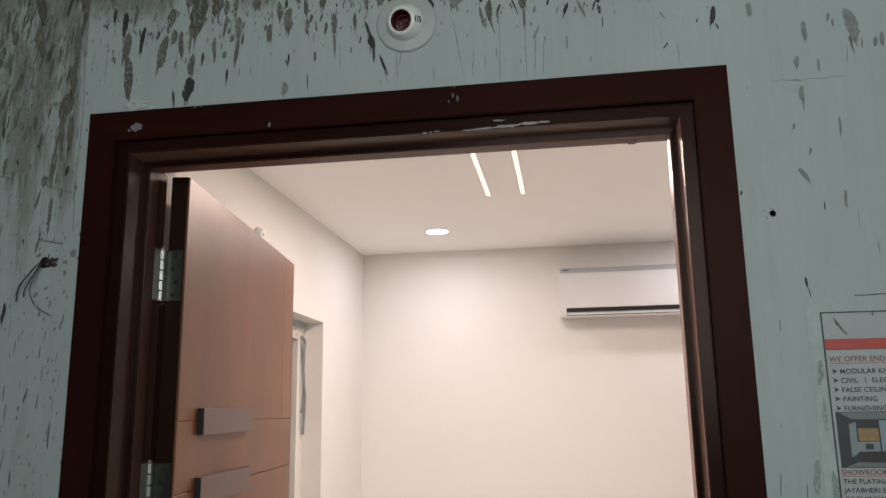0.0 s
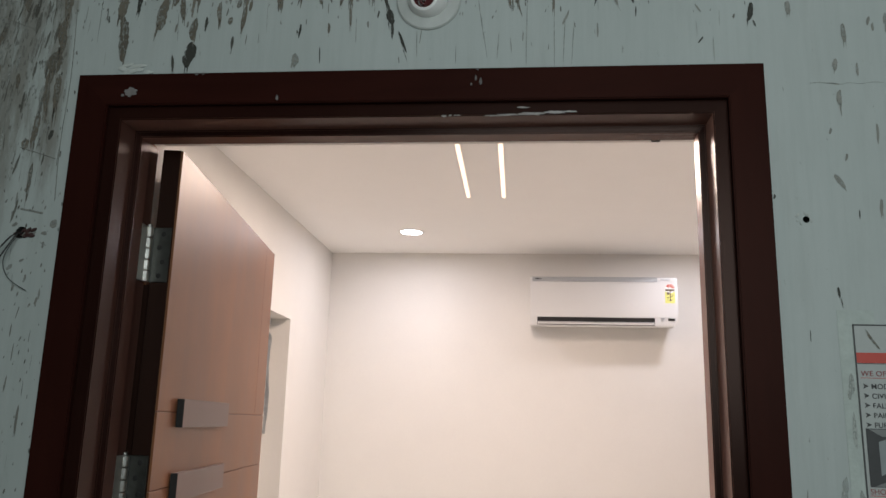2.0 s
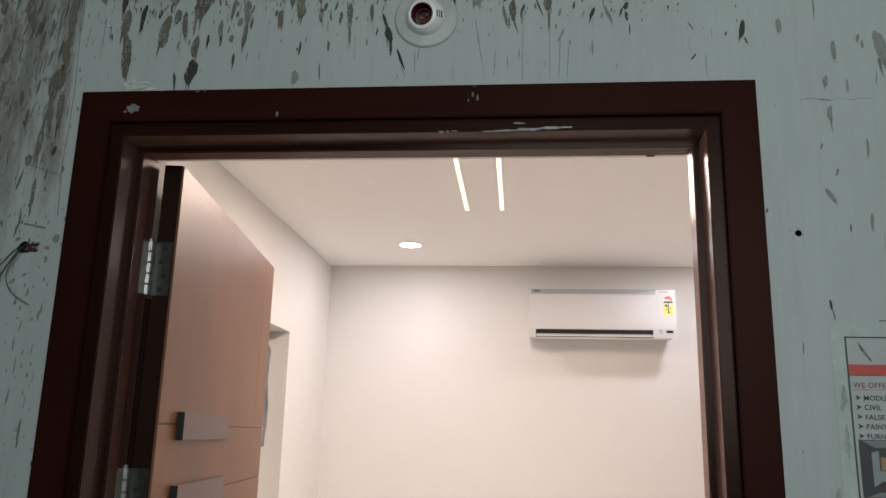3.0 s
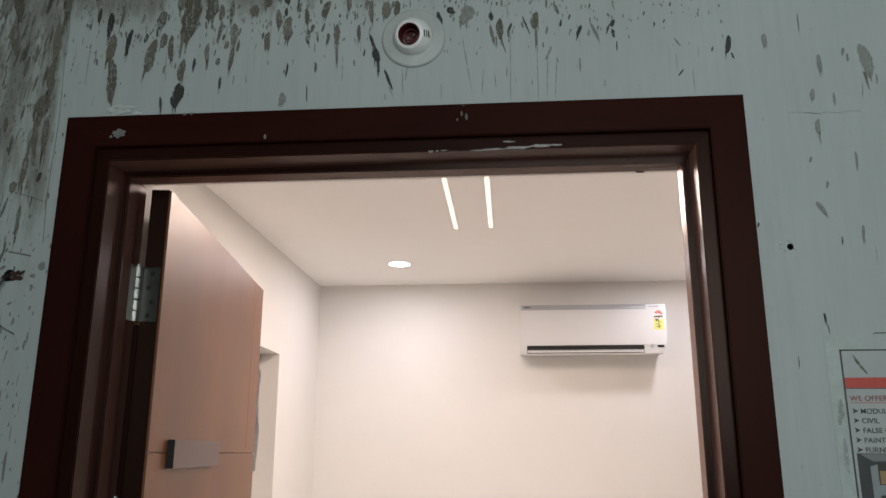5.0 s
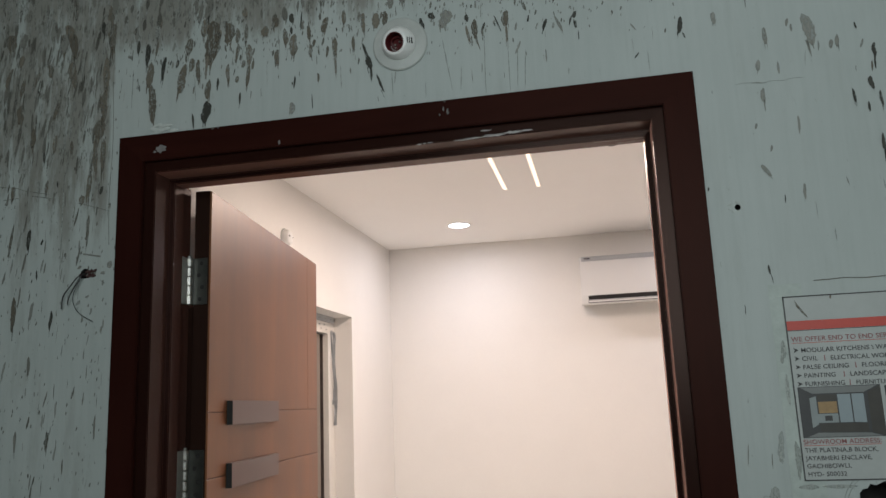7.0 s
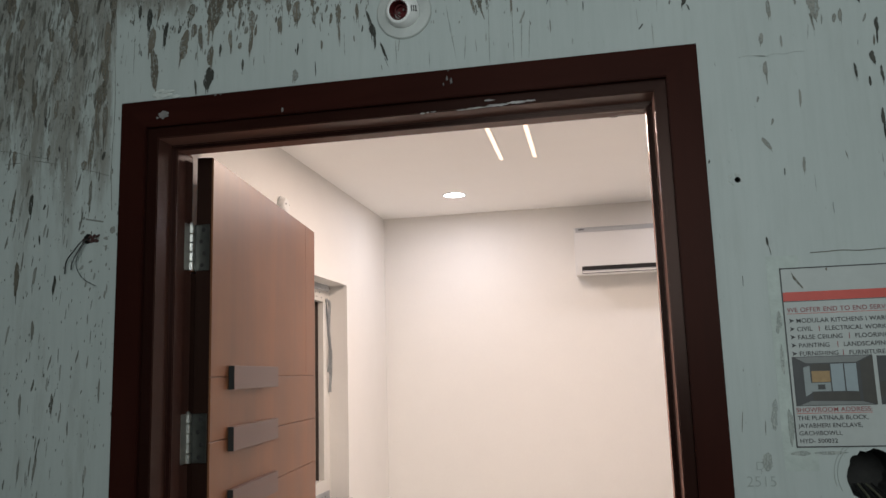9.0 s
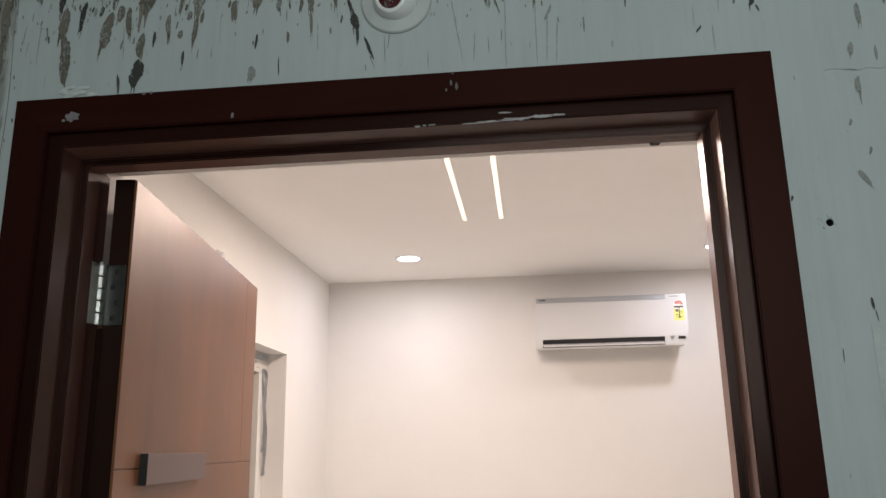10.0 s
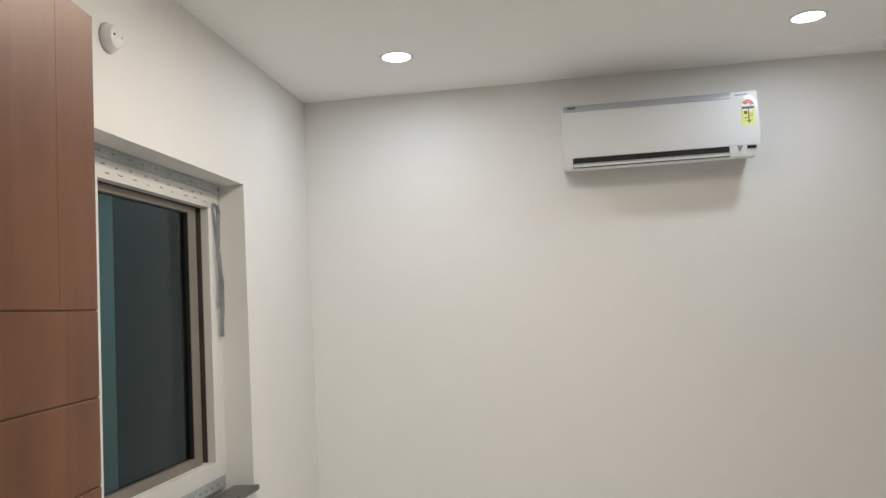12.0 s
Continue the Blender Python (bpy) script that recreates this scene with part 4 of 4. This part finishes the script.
for k, (a, b) in enumerate((("MODULAR KITCHENS \\ WARDROBES", ""), ("CIVIL", "ELECTRICAL WORK"), ("FALSE CEILING", "FLOORING"), ("PAINTING", "LANDSCAPING"), ("FURNISHING", "FURNITURE"))):
    z = 1.6985 - 0.01355 * k
    words(a, 0.6865, z, 0.0102, M_INK, "text_line", po, y=-0.0020, spread=1.04)
    bm = bmesh.new()
    vs = [bm.verts.new((x - PX, -0.0021, zz - PZ0)) for x, zz in ((0.6755, z), (0.6835, z + 0.0038), (0.6755, z + 0.0076), (0.6775, z + 0.0038))]
    bm.faces.new(vs)
    part("bullet", bm, M_INK, po, "black arrow bullet")
    if b:
        off = (0, 0.7206, 0.7654, 0.7465, 0.7536)[k]
        flat("divider", off, z - 0.001, off + 0.0012, z + 0.008, -0.0019, M_PINK)
        words(b, off + 0.009, z, 0.0102, M_INK, "text_line", po, y=-0.0020, spread=1.04)
words("SHOWROOM ADDRESS:", 0.673, 1.5535, 0.0104, M_PINK, "heading", po, y=-0.0020, spread=1.04)
flat("underline", 0.673, 1.5510, 0.788, 1.5517, -0.0019, M_PRED)
for k, a in enumerate(("THE PLATINA,B BLOCK,", "JAYABHERI ENCLAVE,", "GACHIBOWLI,", "HYD- 500032")):
    words(a, 0.674, 1.5408 - 0.0122 * k, 0.0098, M_INK, "text_line", po, y=-0.0020, spread=1.04)
P1 = mat("print_grey_wall", (0.034, 0.035, 0.036), 0.5, vary=0.2)
P2 = mat("print_ceiling", (0.17, 0.18, 0.175), 0.5, vary=0.1)
P3 = mat("print_cabinet_blue", (0.25, 0.30, 0.32), 0.5, vary=0.05)
P4 = mat("print_yellow", (0.27, 0.17, 0.07), 0.5, vary=0.3)
P5 = mat("print_brown", (0.035, 0.031, 0.024), 0.5, vary=0.2)
P6 = mat("print_pale_wall", (0.23, 0.26, 0.26), 0.5, vary=0.1)


def quad(name, pts, y, material):
    bm = bmesh.new()
    bm.faces.new([bm.verts.new((x - PX, y, z - PZ0)) for x, z in pts])
    return part(name, bm, material, po)


quad("photo_field", ((0.674, 1.563), (0.797, 1.563), (0.797, 1.643), (0.674, 1.643)), -0.0018, P1)
quad("photo_ceiling", ((0.695, 1.632), (0.772, 1.632), (0.792, 1.642), (0.678, 1.642)), -0.0021, P2)
quad("photo_wall", ((0.690, 1.578), (0.700, 1.584), (0.700, 1.628), (0.690, 1.625)), -0.0021, P6)
quad("photo_shelf", ((0.702, 1.620), (0.730, 1.620), (0.730, 1.630), (0.702, 1.630)), -0.0021, P5)
quad("photo_worktop", ((0.702, 1.601), (0.730, 1.601), (0.730, 1.619), (0.702, 1.619)), -0.0021, P4)
quad("photo_counter", ((0.700, 1.586), (0.730, 1.586), (0.730, 1.600), (0.700, 1.600)), -0.0021, P6)
quad("photo_oven", ((0.710, 1.589), (0.721, 1.589), (0.721, 1.597), (0.710, 1.597)), -0.0023, M_INK)
quad("photo_cupboard", ((0.732, 1.586), (0.751, 1.586), (0.751, 1.630), (0.732, 1.630)), -0.0021, P3)
quad("photo_cupboard", ((0.753, 1.586), (0.771, 1.585), (0.771, 1.630), (0.753, 1.630)), -0.0021, P3)
quad("photo_base", ((0.701, 1.572), (0.772, 1.570), (0.772, 1.584), (0.701, 1.585)), -0.0021, P5)
quad("photo_floor", ((0.680, 1.564), (0.792, 1.564), (0.775, 1.569), (0.698, 1.571)), -0.0021, P2)
quad("photo_side", ((0.777, 1.570), (0.797, 1.564), (0.797, 1.642), (0.777, 1.632)), -0.0021, P5)
quad("photo_field", ((0.803, 1.563), (0.930, 1.563), (0.930, 1.641), (0.803, 1.641)), -0.0018, P1)
quad("photo_base", ((0.803, 1.575), (0.870, 1.575), (0.870, 1.600), (0.803, 1.600)), -0.0021, P5)

sm = [(0.695, 1.766, 0.004, 0.022, -0.7), (0.690, 1.776, 0.0015, 0.015, -0.6), (0.742, 1.786, 0.003, 0.006, 0.0)]
ob = drops("poster_scratch", sm, 9, M_BROWNST, "dark scratches on the poster")
ob.location.y = -0.0018
# pasted margin of an older sheet
tagged(obj("paste_margin", box(0.648, -0.0005, 1.46, 0.70, 0.0004, 1.812), mat("old_paste", (0.40, 0.45, 0.42), 0.6, vary=0.12, bump=0.4)), "pale strip of old paste beside the poster", "paste")

# ---- ceiling lights ----


def downlight(x, y):
    t = thing("downlight", "round white recessed ceiling downlight, lit cool white", "ceiling light", x, y, CEIL, group="ceiling downlights")
    part("trim_ring", lathe([(0.060, -0.0035), (0.066, -0.0035), (0.0735, -0.0015), (0.0735, 0.0), (0.060, 0.0)], 48), M_WHITE, t, smooth=True)
    part("diffuser", lathe([(0, -0.0030), (0.060, -0.0030), (0.060, 0.0)], 48), M_LIGHTD, t, "glowing cool white diffuser")


for x, y in SPOTS:
    downlight(x, y)
for x, y in STRIPS:
    t = thing("strip_light", "narrow warm linear light recessed in the ceiling", "ceiling light", x, y, CEIL, group="ceiling strip lights")
    part("channel", box(-0.013, -0.455, -0.0025, 0.013, 0.455, 0.0, 0.0008), M_CEIL, t)
    part("diffuser", box(-0.009, -0.447, -0.0034, 0.009, 0.447, -0.0012, 0.0008), M_LIGHTS, t, "glowing warm diffuser")

# ---- air conditioner ----
ac = thing("air_conditioner", "glossy white wall-mounted air conditioner with silver strip and energy label", "air conditioner", 0.2505, BACK, 2.196)
ac.scale = (1.010, 1.0, 1.075)
AW = 0.85
PROF = [(0, 0.285), (-0.165, 0.288), (-0.182, 0.284), (-0.190, 0.270), (-0.196, 0.18), (-0.1965, 0.14), (-0.196, 0.105), (-0.1945, 0.075), (-0.192, 0.050), (-0.188, 0.028), (-0.182, 0.013), (-0.173, 0.007), (-0.158, 0.008), (0, 0.030)]


def extrude_yz(prof, x0, x1, bm=None):
    bm = bm or bmesh.new()
    a = [bm.verts.new((x0, y, z)) for y, z in prof]
    b = [bm.verts.new((x1, y, z)) for y, z in prof]
    n = len(prof)
    for k in range(n):
        bm.faces.new((a[k], a[(k + 1) % n], b[(k + 1) % n], b[k]))
    bm.faces.new(a)
    bm.faces.new(b[::-1])
    bmesh.ops.recalc_face_normals(bm, faces=bm.faces)
    return bm


bm = extrude_yz(PROF, 0.006, AW - 0.006)
for v in bm.verts:
    if v.co.x > 0.5 and v.co.z < 0.11:
        v.co.x -= 0.036 * ((0.11 - v.co.z) / 0.11) ** 2
part("casing", bm, M_ACW, ac, smooth=True)
for x0, x1 in ((0, 0.006), (AW - 0.006, AW)):
    bm = extrude_yz([(y * 0.985, 0.143 + (z - 0.143) * 0.985) for y, z in PROF], x0, x1)
    for v in bm.verts:
        if v.co.x > 0.5 and v.co.z < 0.11:
            v.co.x -= 0.036 * ((0.11 - v.co.z) / 0.11) ** 2
    part("end_cap", bm, M_ACW, ac)
FP = [(-0.1905, 0.262), (-0.1935, 0.24), (-0.1960, 0.21), (-0.1973, 0.18), (-0.1980, 0.145), (-0.1976, 0.108), (-0.1960, 0.075), (-0.1945, 0.060), (-0.188, 0.060), (-0.186, 0.262)]
part("front_panel", extrude_yz(FP, 0.010, AW - 0.024), M_ACW, ac, "glossy white front panel", True)
part("top_strip", extrude_yz([(-0.1860, 0.2835), (-0.1925, 0.272), (-0.1955, 0.2565), (-0.188, 0.2560), (-0.178, 0.2835)], 0.012, 0.735), M_ACG, ac, "silver grey trim strip")
part("air_outlet", extrude_yz([(-0.190, 0.0585), (-0.1955, 0.0580), (-0.1875, 0.0170), (-0.182, 0.0170)], 0.040, 0.715), M_DARK, ac, "dark air outlet slot")
part("louvre", extrude_yz([(-0.190, 0.0300), (-0.1935, 0.0300), (-0.1905, 0.0200), (-0.187, 0.0200)], 0.042, 0.713), M_ACW, ac, "white louvre blade")
part("louvre", extrude_yz([(-0.192, 0.0345), (-0.1950, 0.0345), (-0.1945, 0.0312), (-0.191, 0.0312)], 0.042, 0.713), M_ACG, ac)
part("louvre_post", box(0.374, -0.1952, 0.030, 0.378, -0.186, 0.055), M_DARK, ac)
part("display", extrude_yz([(-0.1950, 0.0570), (-0.1972, 0.0570), (-0.1952, 0.0445), (-0.190, 0.0445)], 0.790, 0.828), M_DARK, ac, "small black display window")
bm = bmesh.new()
for k in range(3):
    extrude_yz([(-0.1940, 0.0585 - 0.007 * k), (-0.1972 + 0.0009 * k, 0.0583 - 0.007 * k), (-0.1969 + 0.0009 * k, 0.0550 - 0.007 * k), (-0.190, 0.055 - 0.007 * k)], 0.748 + 0.003 * k, 0.771 - 0.004 * k, bm)
part("marking", bm, M_ACG, ac, "small grey markings")
yl = -0.1988
part("energy_label", box(0.776, yl, 0.140, 0.832, yl + 0.001, 0.203), M_YELLOW, ac, "yellow energy label")
bm = lathe([(0, 0.0009), (0.028, 0.0009), (0.028, 0)], 32, pose(0.8045, yl + 0.0006, 0.222, 90, 0, 0))
part("label_dial", bm, M_WHITE, ac, "round rating dial")
bm = bmesh.new()
for a0, a1 in ((10, 32), (38, 60), (66, 88), (94, 116), (122, 150)):
    vs = [(0.8045 + r * math.cos(radians(a)), yl - 0.0006, 0.220 + r * math.sin(radians(a))) for r, a in ((0.009, a0), (0.0265, a0), (0.0265, a1), (0.009, a1))]
    bm.faces.new([bm.verts.new(v) for v in vs])
part("dial_segment", bm, M_LRED, ac, "red dial segments")
bm = bmesh.new()
box(0.779, yl - 0.0006, 0.207, 0.830, yl, 0.217, bm=bm)
for x0, z0, x1, z1 in ((0.787, 0.186, 0.800, 0.200), (0.803, 0.150, 0.808, 0.208), (0.787, 0.168, 0.800, 0.172), (0.811, 0.176, 0.822, 0.178), (0.811, 0.184, 0.822, 0.186), (0.789, 0.156, 0.800, 0.158), (0.811, 0.158, 0.822, 0.160), (0.801, 0.153, 0.811, 0.160)):
    box(x0, yl - 0.0006, z0, x1, yl, z1, bm=bm)
part("label_print", bm, mat("label_ink", (0.12, 0.09, 0.05), 0.5), ac, "dark print on the energy label")
bm = bmesh.new()
for k in range(6):
    box(0.030 + 0.006 * k, -0.1960, 0.268, 0.0345 + 0.006 * k, -0.1925, 0.275, bm=bm)
part("badge", bm, M_DARK, ac, "dark maker's badge bars")
bm = bmesh.new()
for k in range(7):
    box(0.756 + 0.0075 * k, -0.1945, 0.2675, 0.761 + 0.0075 * k, -0.1905, 0.2735, bm=bm)
part("badge", bm, M_ACG, ac, "grey maker's badge bars")

# ---- window ----
win = thing("window_1", "white framed recessed window with dark glass and grey protective film", "window", LEFT, WY0, WZ0, kind="structure")
W, H, FX, MU = WY1 - WY0, WZ1 - WZ0, -0.106, 0.50   # MU: the middle post


def wbar(name, y0, z0, y1, z1, x0, x1, material, label="", bev=0.002):
    return part(name, box(x0, y0, z0, x1, y1, z1, bev), material, win, label)


wbar("window_frame", 0, H - 0.095, W, H, FX - 0.07, FX, M_UPVC)
wbar("window_frame", 0, 0, W, 0.106, FX - 0.07, FX, M_UPVC)
wbar("window_frame", 0, 0.106, 0.080, H - 0.095, FX - 0.07, FX, M_UPVC)
wbar("mullion", MU, 0.106, MU + 0.050, H - 0.095, FX - 0.07, FX, M_UPVC)
wbar("window_frame", W - 0.096, 0.106, W, H - 0.095, FX - 0.07, FX, M_UPVC)
wbar("track", 0.080, 0.088, 0.088, H - 0.088, FX - 0.09, FX - 0.03, M_BROWNF, "brown inner track")
wbar("track", W - 0.101, 0.106, W - 0.096, H - 0.095, FX - 0.09, FX - 0.03, M_BROWNF, "brown inner track")
wbar("track", 0.088, H - 0.096, W - 0.088, H - 0.088, FX - 0.09, FX - 0.03, M_BROWNF, "brown inner track")
wbar("track", 0.088, 0.088, W - 0.088, 0.098, FX - 0.09, FX - 0.03, M_BROWNF, "brown inner track")
wbar("backing_rail", W - 0.170, 0.098, W - 0.088, H - 0.096, FX - 0.088, FX - 0.074, M_BROWNF, "dark brown side channel")
SX = FX - 0.036
wbar("sash_stile", W - 0.192, 0.098, W - 0.128, H - 0.098, SX - 0.035, SX, M_TAUPE, "taupe sash stile")
wbar("sash_stile", MU + 0.052, 0.098, MU + 0.060, H - 0.098, SX - 0.035, SX, M_TAUPE, "taupe sash stile")
wbar("sash_rail", MU + 0.060, H - 0.122, W - 0.192, H - 0.098, SX - 0.035, SX, M_TAUPE, "taupe sash rail")
wbar("sash_rail", MU + 0.060, 0.098, W - 0.192, 0.138, SX - 0.035, SX, M_TAUPE, "taupe sash rail")
wbar("gasket", W - 0.194, 0.138, W - 0.1905, H - 0.122, SX - 0.022, SX - 0.002, M_DARK, "black rubber gasket", 0)
pane = wbar("pane", 0.082, 0.092, MU + 0.001, H - 0.09, SX - 0.022, SX - 0.016, M_GLASS, "dark teal tinted glass", 0)
wbar("pane", MU + 0.058, 0.136, W - 0.1925, H - 0.120, SX - 0.022, SX - 0.016, M_GLASS, "dark teal tinted glass", 0)
wbar("rear_sash_stile", 0.667, 0.098, 0.758, H - 0.098, SX - 0.075, SX - 0.045, M_UPVC, "white stile of the rear sash behind the glass")
# protective film with printed marks
wbar("film_strip", 0.0, H - 0.034, W - 0.030, H - 0.001, FX, FX + 0.012, M_FILM, "grey protective film strip")
wbar("film_strip", 0.10, 0.002, W - 0.020, 0.046, FX, FX + 0.0025, M_FILM, "grey protective film strip")
rnd = random.Random(17)
bm = bmesh.new()
for k in range(46):
    row = k % 3
    y = 0.02 + (W - 0.09) * (k / 46) + rnd.uniform(-0.01, 0.01)
    z = (H - 0.018, H - 0.052, H - 0.074)[row] + rnd.uniform(-0.003, 0.003)
    x = FX + (0.0012 if row == 0 else 0)
    for j in range(rnd.choice((3, 4, 5))):       # unreadable letters as short bars
        box(x if row else FX + 0.012, y + 0.0055 * j, z - 0.002, FX + (0.0128 if row == 0 else 0.0008), y + 0.0055 * j + rnd.uniform(0.002, 0.004), z + rnd.uniform(0.0, 0.003), bm=bm)
for k in range(9):
    box(FX + 0.0022, W - 0.50 + 0.05 * k, 0.018, FX + 0.0030, W - 0.485 + 0.05 * k, 0.024, bm=bm)
part("film_print", bm, mat("film_ink", (0.16, 0.17, 0.17), 0.6, vary=0.3), win, "dark printed marks on the film")
# the peeled film hanging down at the side
t = thing("peeled_film", "thin grey protective film peeled off and hanging down the window frame", "plastic film", LEFT, WY1, WZ1)
for pts, w in ((((FX + 0.006, -0.062, -0.075), (FX + 0.020, -0.052, -0.11), (FX + 0.016, -0.054, -0.25), (FX + 0.024, -0.046, -0.40), (FX + 0.014, -0.036, -0.590)), 0.009),
               (((FX + 0.006, -0.066, -0.080), (FX + 0.012, -0.062, -0.20), (FX + 0.020, -0.056, -0.36), (FX + 0.010, -0.054, -0.48)), 0.005)):
    cp = curve_pts(pts, 10)
    bm = bmesh.new()
    L = []
    for i, p in enumerate(cp):
        a = 0.6 * math.sin(i * 0.55) + 0.5
        d = Vector((math.cos(a), math.sin(a), 0)) * w
        L.append([bm.verts.new(p + d), bm.verts.new(p - d)])
    for p, q in zip(L, L[1:]):
        bm.faces.new((p[0], p[1], q[1], q[0]))
    bmesh.ops.solidify(bm, geom=bm.faces[:], thickness=0.0008)
    part("film_ribbon", bm, M_FILM, t, smooth=True)
# rough filler in the top corner of the reveal
bm = bmesh.new()
for k in range(9):
    bmesh.ops.create_icosphere(bm, subdivisions=2, radius=0.5, matrix=pose(LEFT + FX + 0.004, WY1 - rnd.uniform(0.01, 0.09), WZ1 - 0.006 - rnd.random() * 0.012, rnd.uniform(-30, 30)) @ Matrix.Diagonal((0.012, rnd.uniform(0.02, 0.04), 0.010, 1)))
tagged(obj("corner_filler", bm, M_DULL, True), "rough grey filler in the window reveal corner", "plaster")
sill = obj("window_sill", box(LEFT - 0.08, WY0 + 0.002, WZ0 - 0.020, LEFT + 0.018, WY1 + 0.012, WZ0, 0.003), M_GRANITE)
sill.parent = win
sill.matrix_parent_inverse = win.matrix_world.inverted()
tagged(sill, "dark grey granite sill")
# Unseen backdrop, added so that the tinted glass stays dark.
setting("wall_backdrop", box(LEFT - 2.2, -0.5, -0.1, LEFT - 2.0, 6.5, 6.0), M_OUT, "added dark backdrop wall beyond the window")

# ---- ceiling fan ----
fan = thing("ceiling_fan", "white three-bladed ceiling fan at rest under the ceiling", "ceiling fan", 1.66, 2.47, CEIL)
part("canopy", lathe([(0, -0.001), (0.055, -0.001), (0.06, -0.02), (0.03, -0.05), (0.012, -0.055), (0, -0.055)], 32), M_WHITE, fan, smooth=True)
part("rod", lathe([(0.011, -0.05), (0.011, -0.19)], 16), M_WHITE, fan, smooth=True)
part("motor", lathe([(0, -0.18), (0.045, -0.185), (0.10, -0.205), (0.105, -0.235), (0.085, -0.265), (0.04, -0.275), (0, -0.277)], 40), M_WHITE, fan, "round white motor housing", True)
tipa = math.degrees(math.atan2(2.70 - 2.47, 1.113 - 1.66))
for k in range(3):
    a = pose(0, 0, -0.252, 0, 0, tipa + 120 * k)
    bm = box(0.12, -0.055, -0.002, 0.595, 0.055, 0.002, 0.0015)
    bmesh.ops.transform(bm, matrix=a @ pose(0, 0, 0, -9, 0, 0), verts=bm.verts)
    part("blade", bm, M_WHITE, fan)
    bm = box(0.07, -0.016, 0.002, 0.20, 0.016, 0.006, 0.001)
    bmesh.ops.transform(bm, matrix=a @ pose(0, 0, 0, -9, 0, 0), verts=bm.verts)
    part("blade_bracket", bm, M_STEELD, fan)
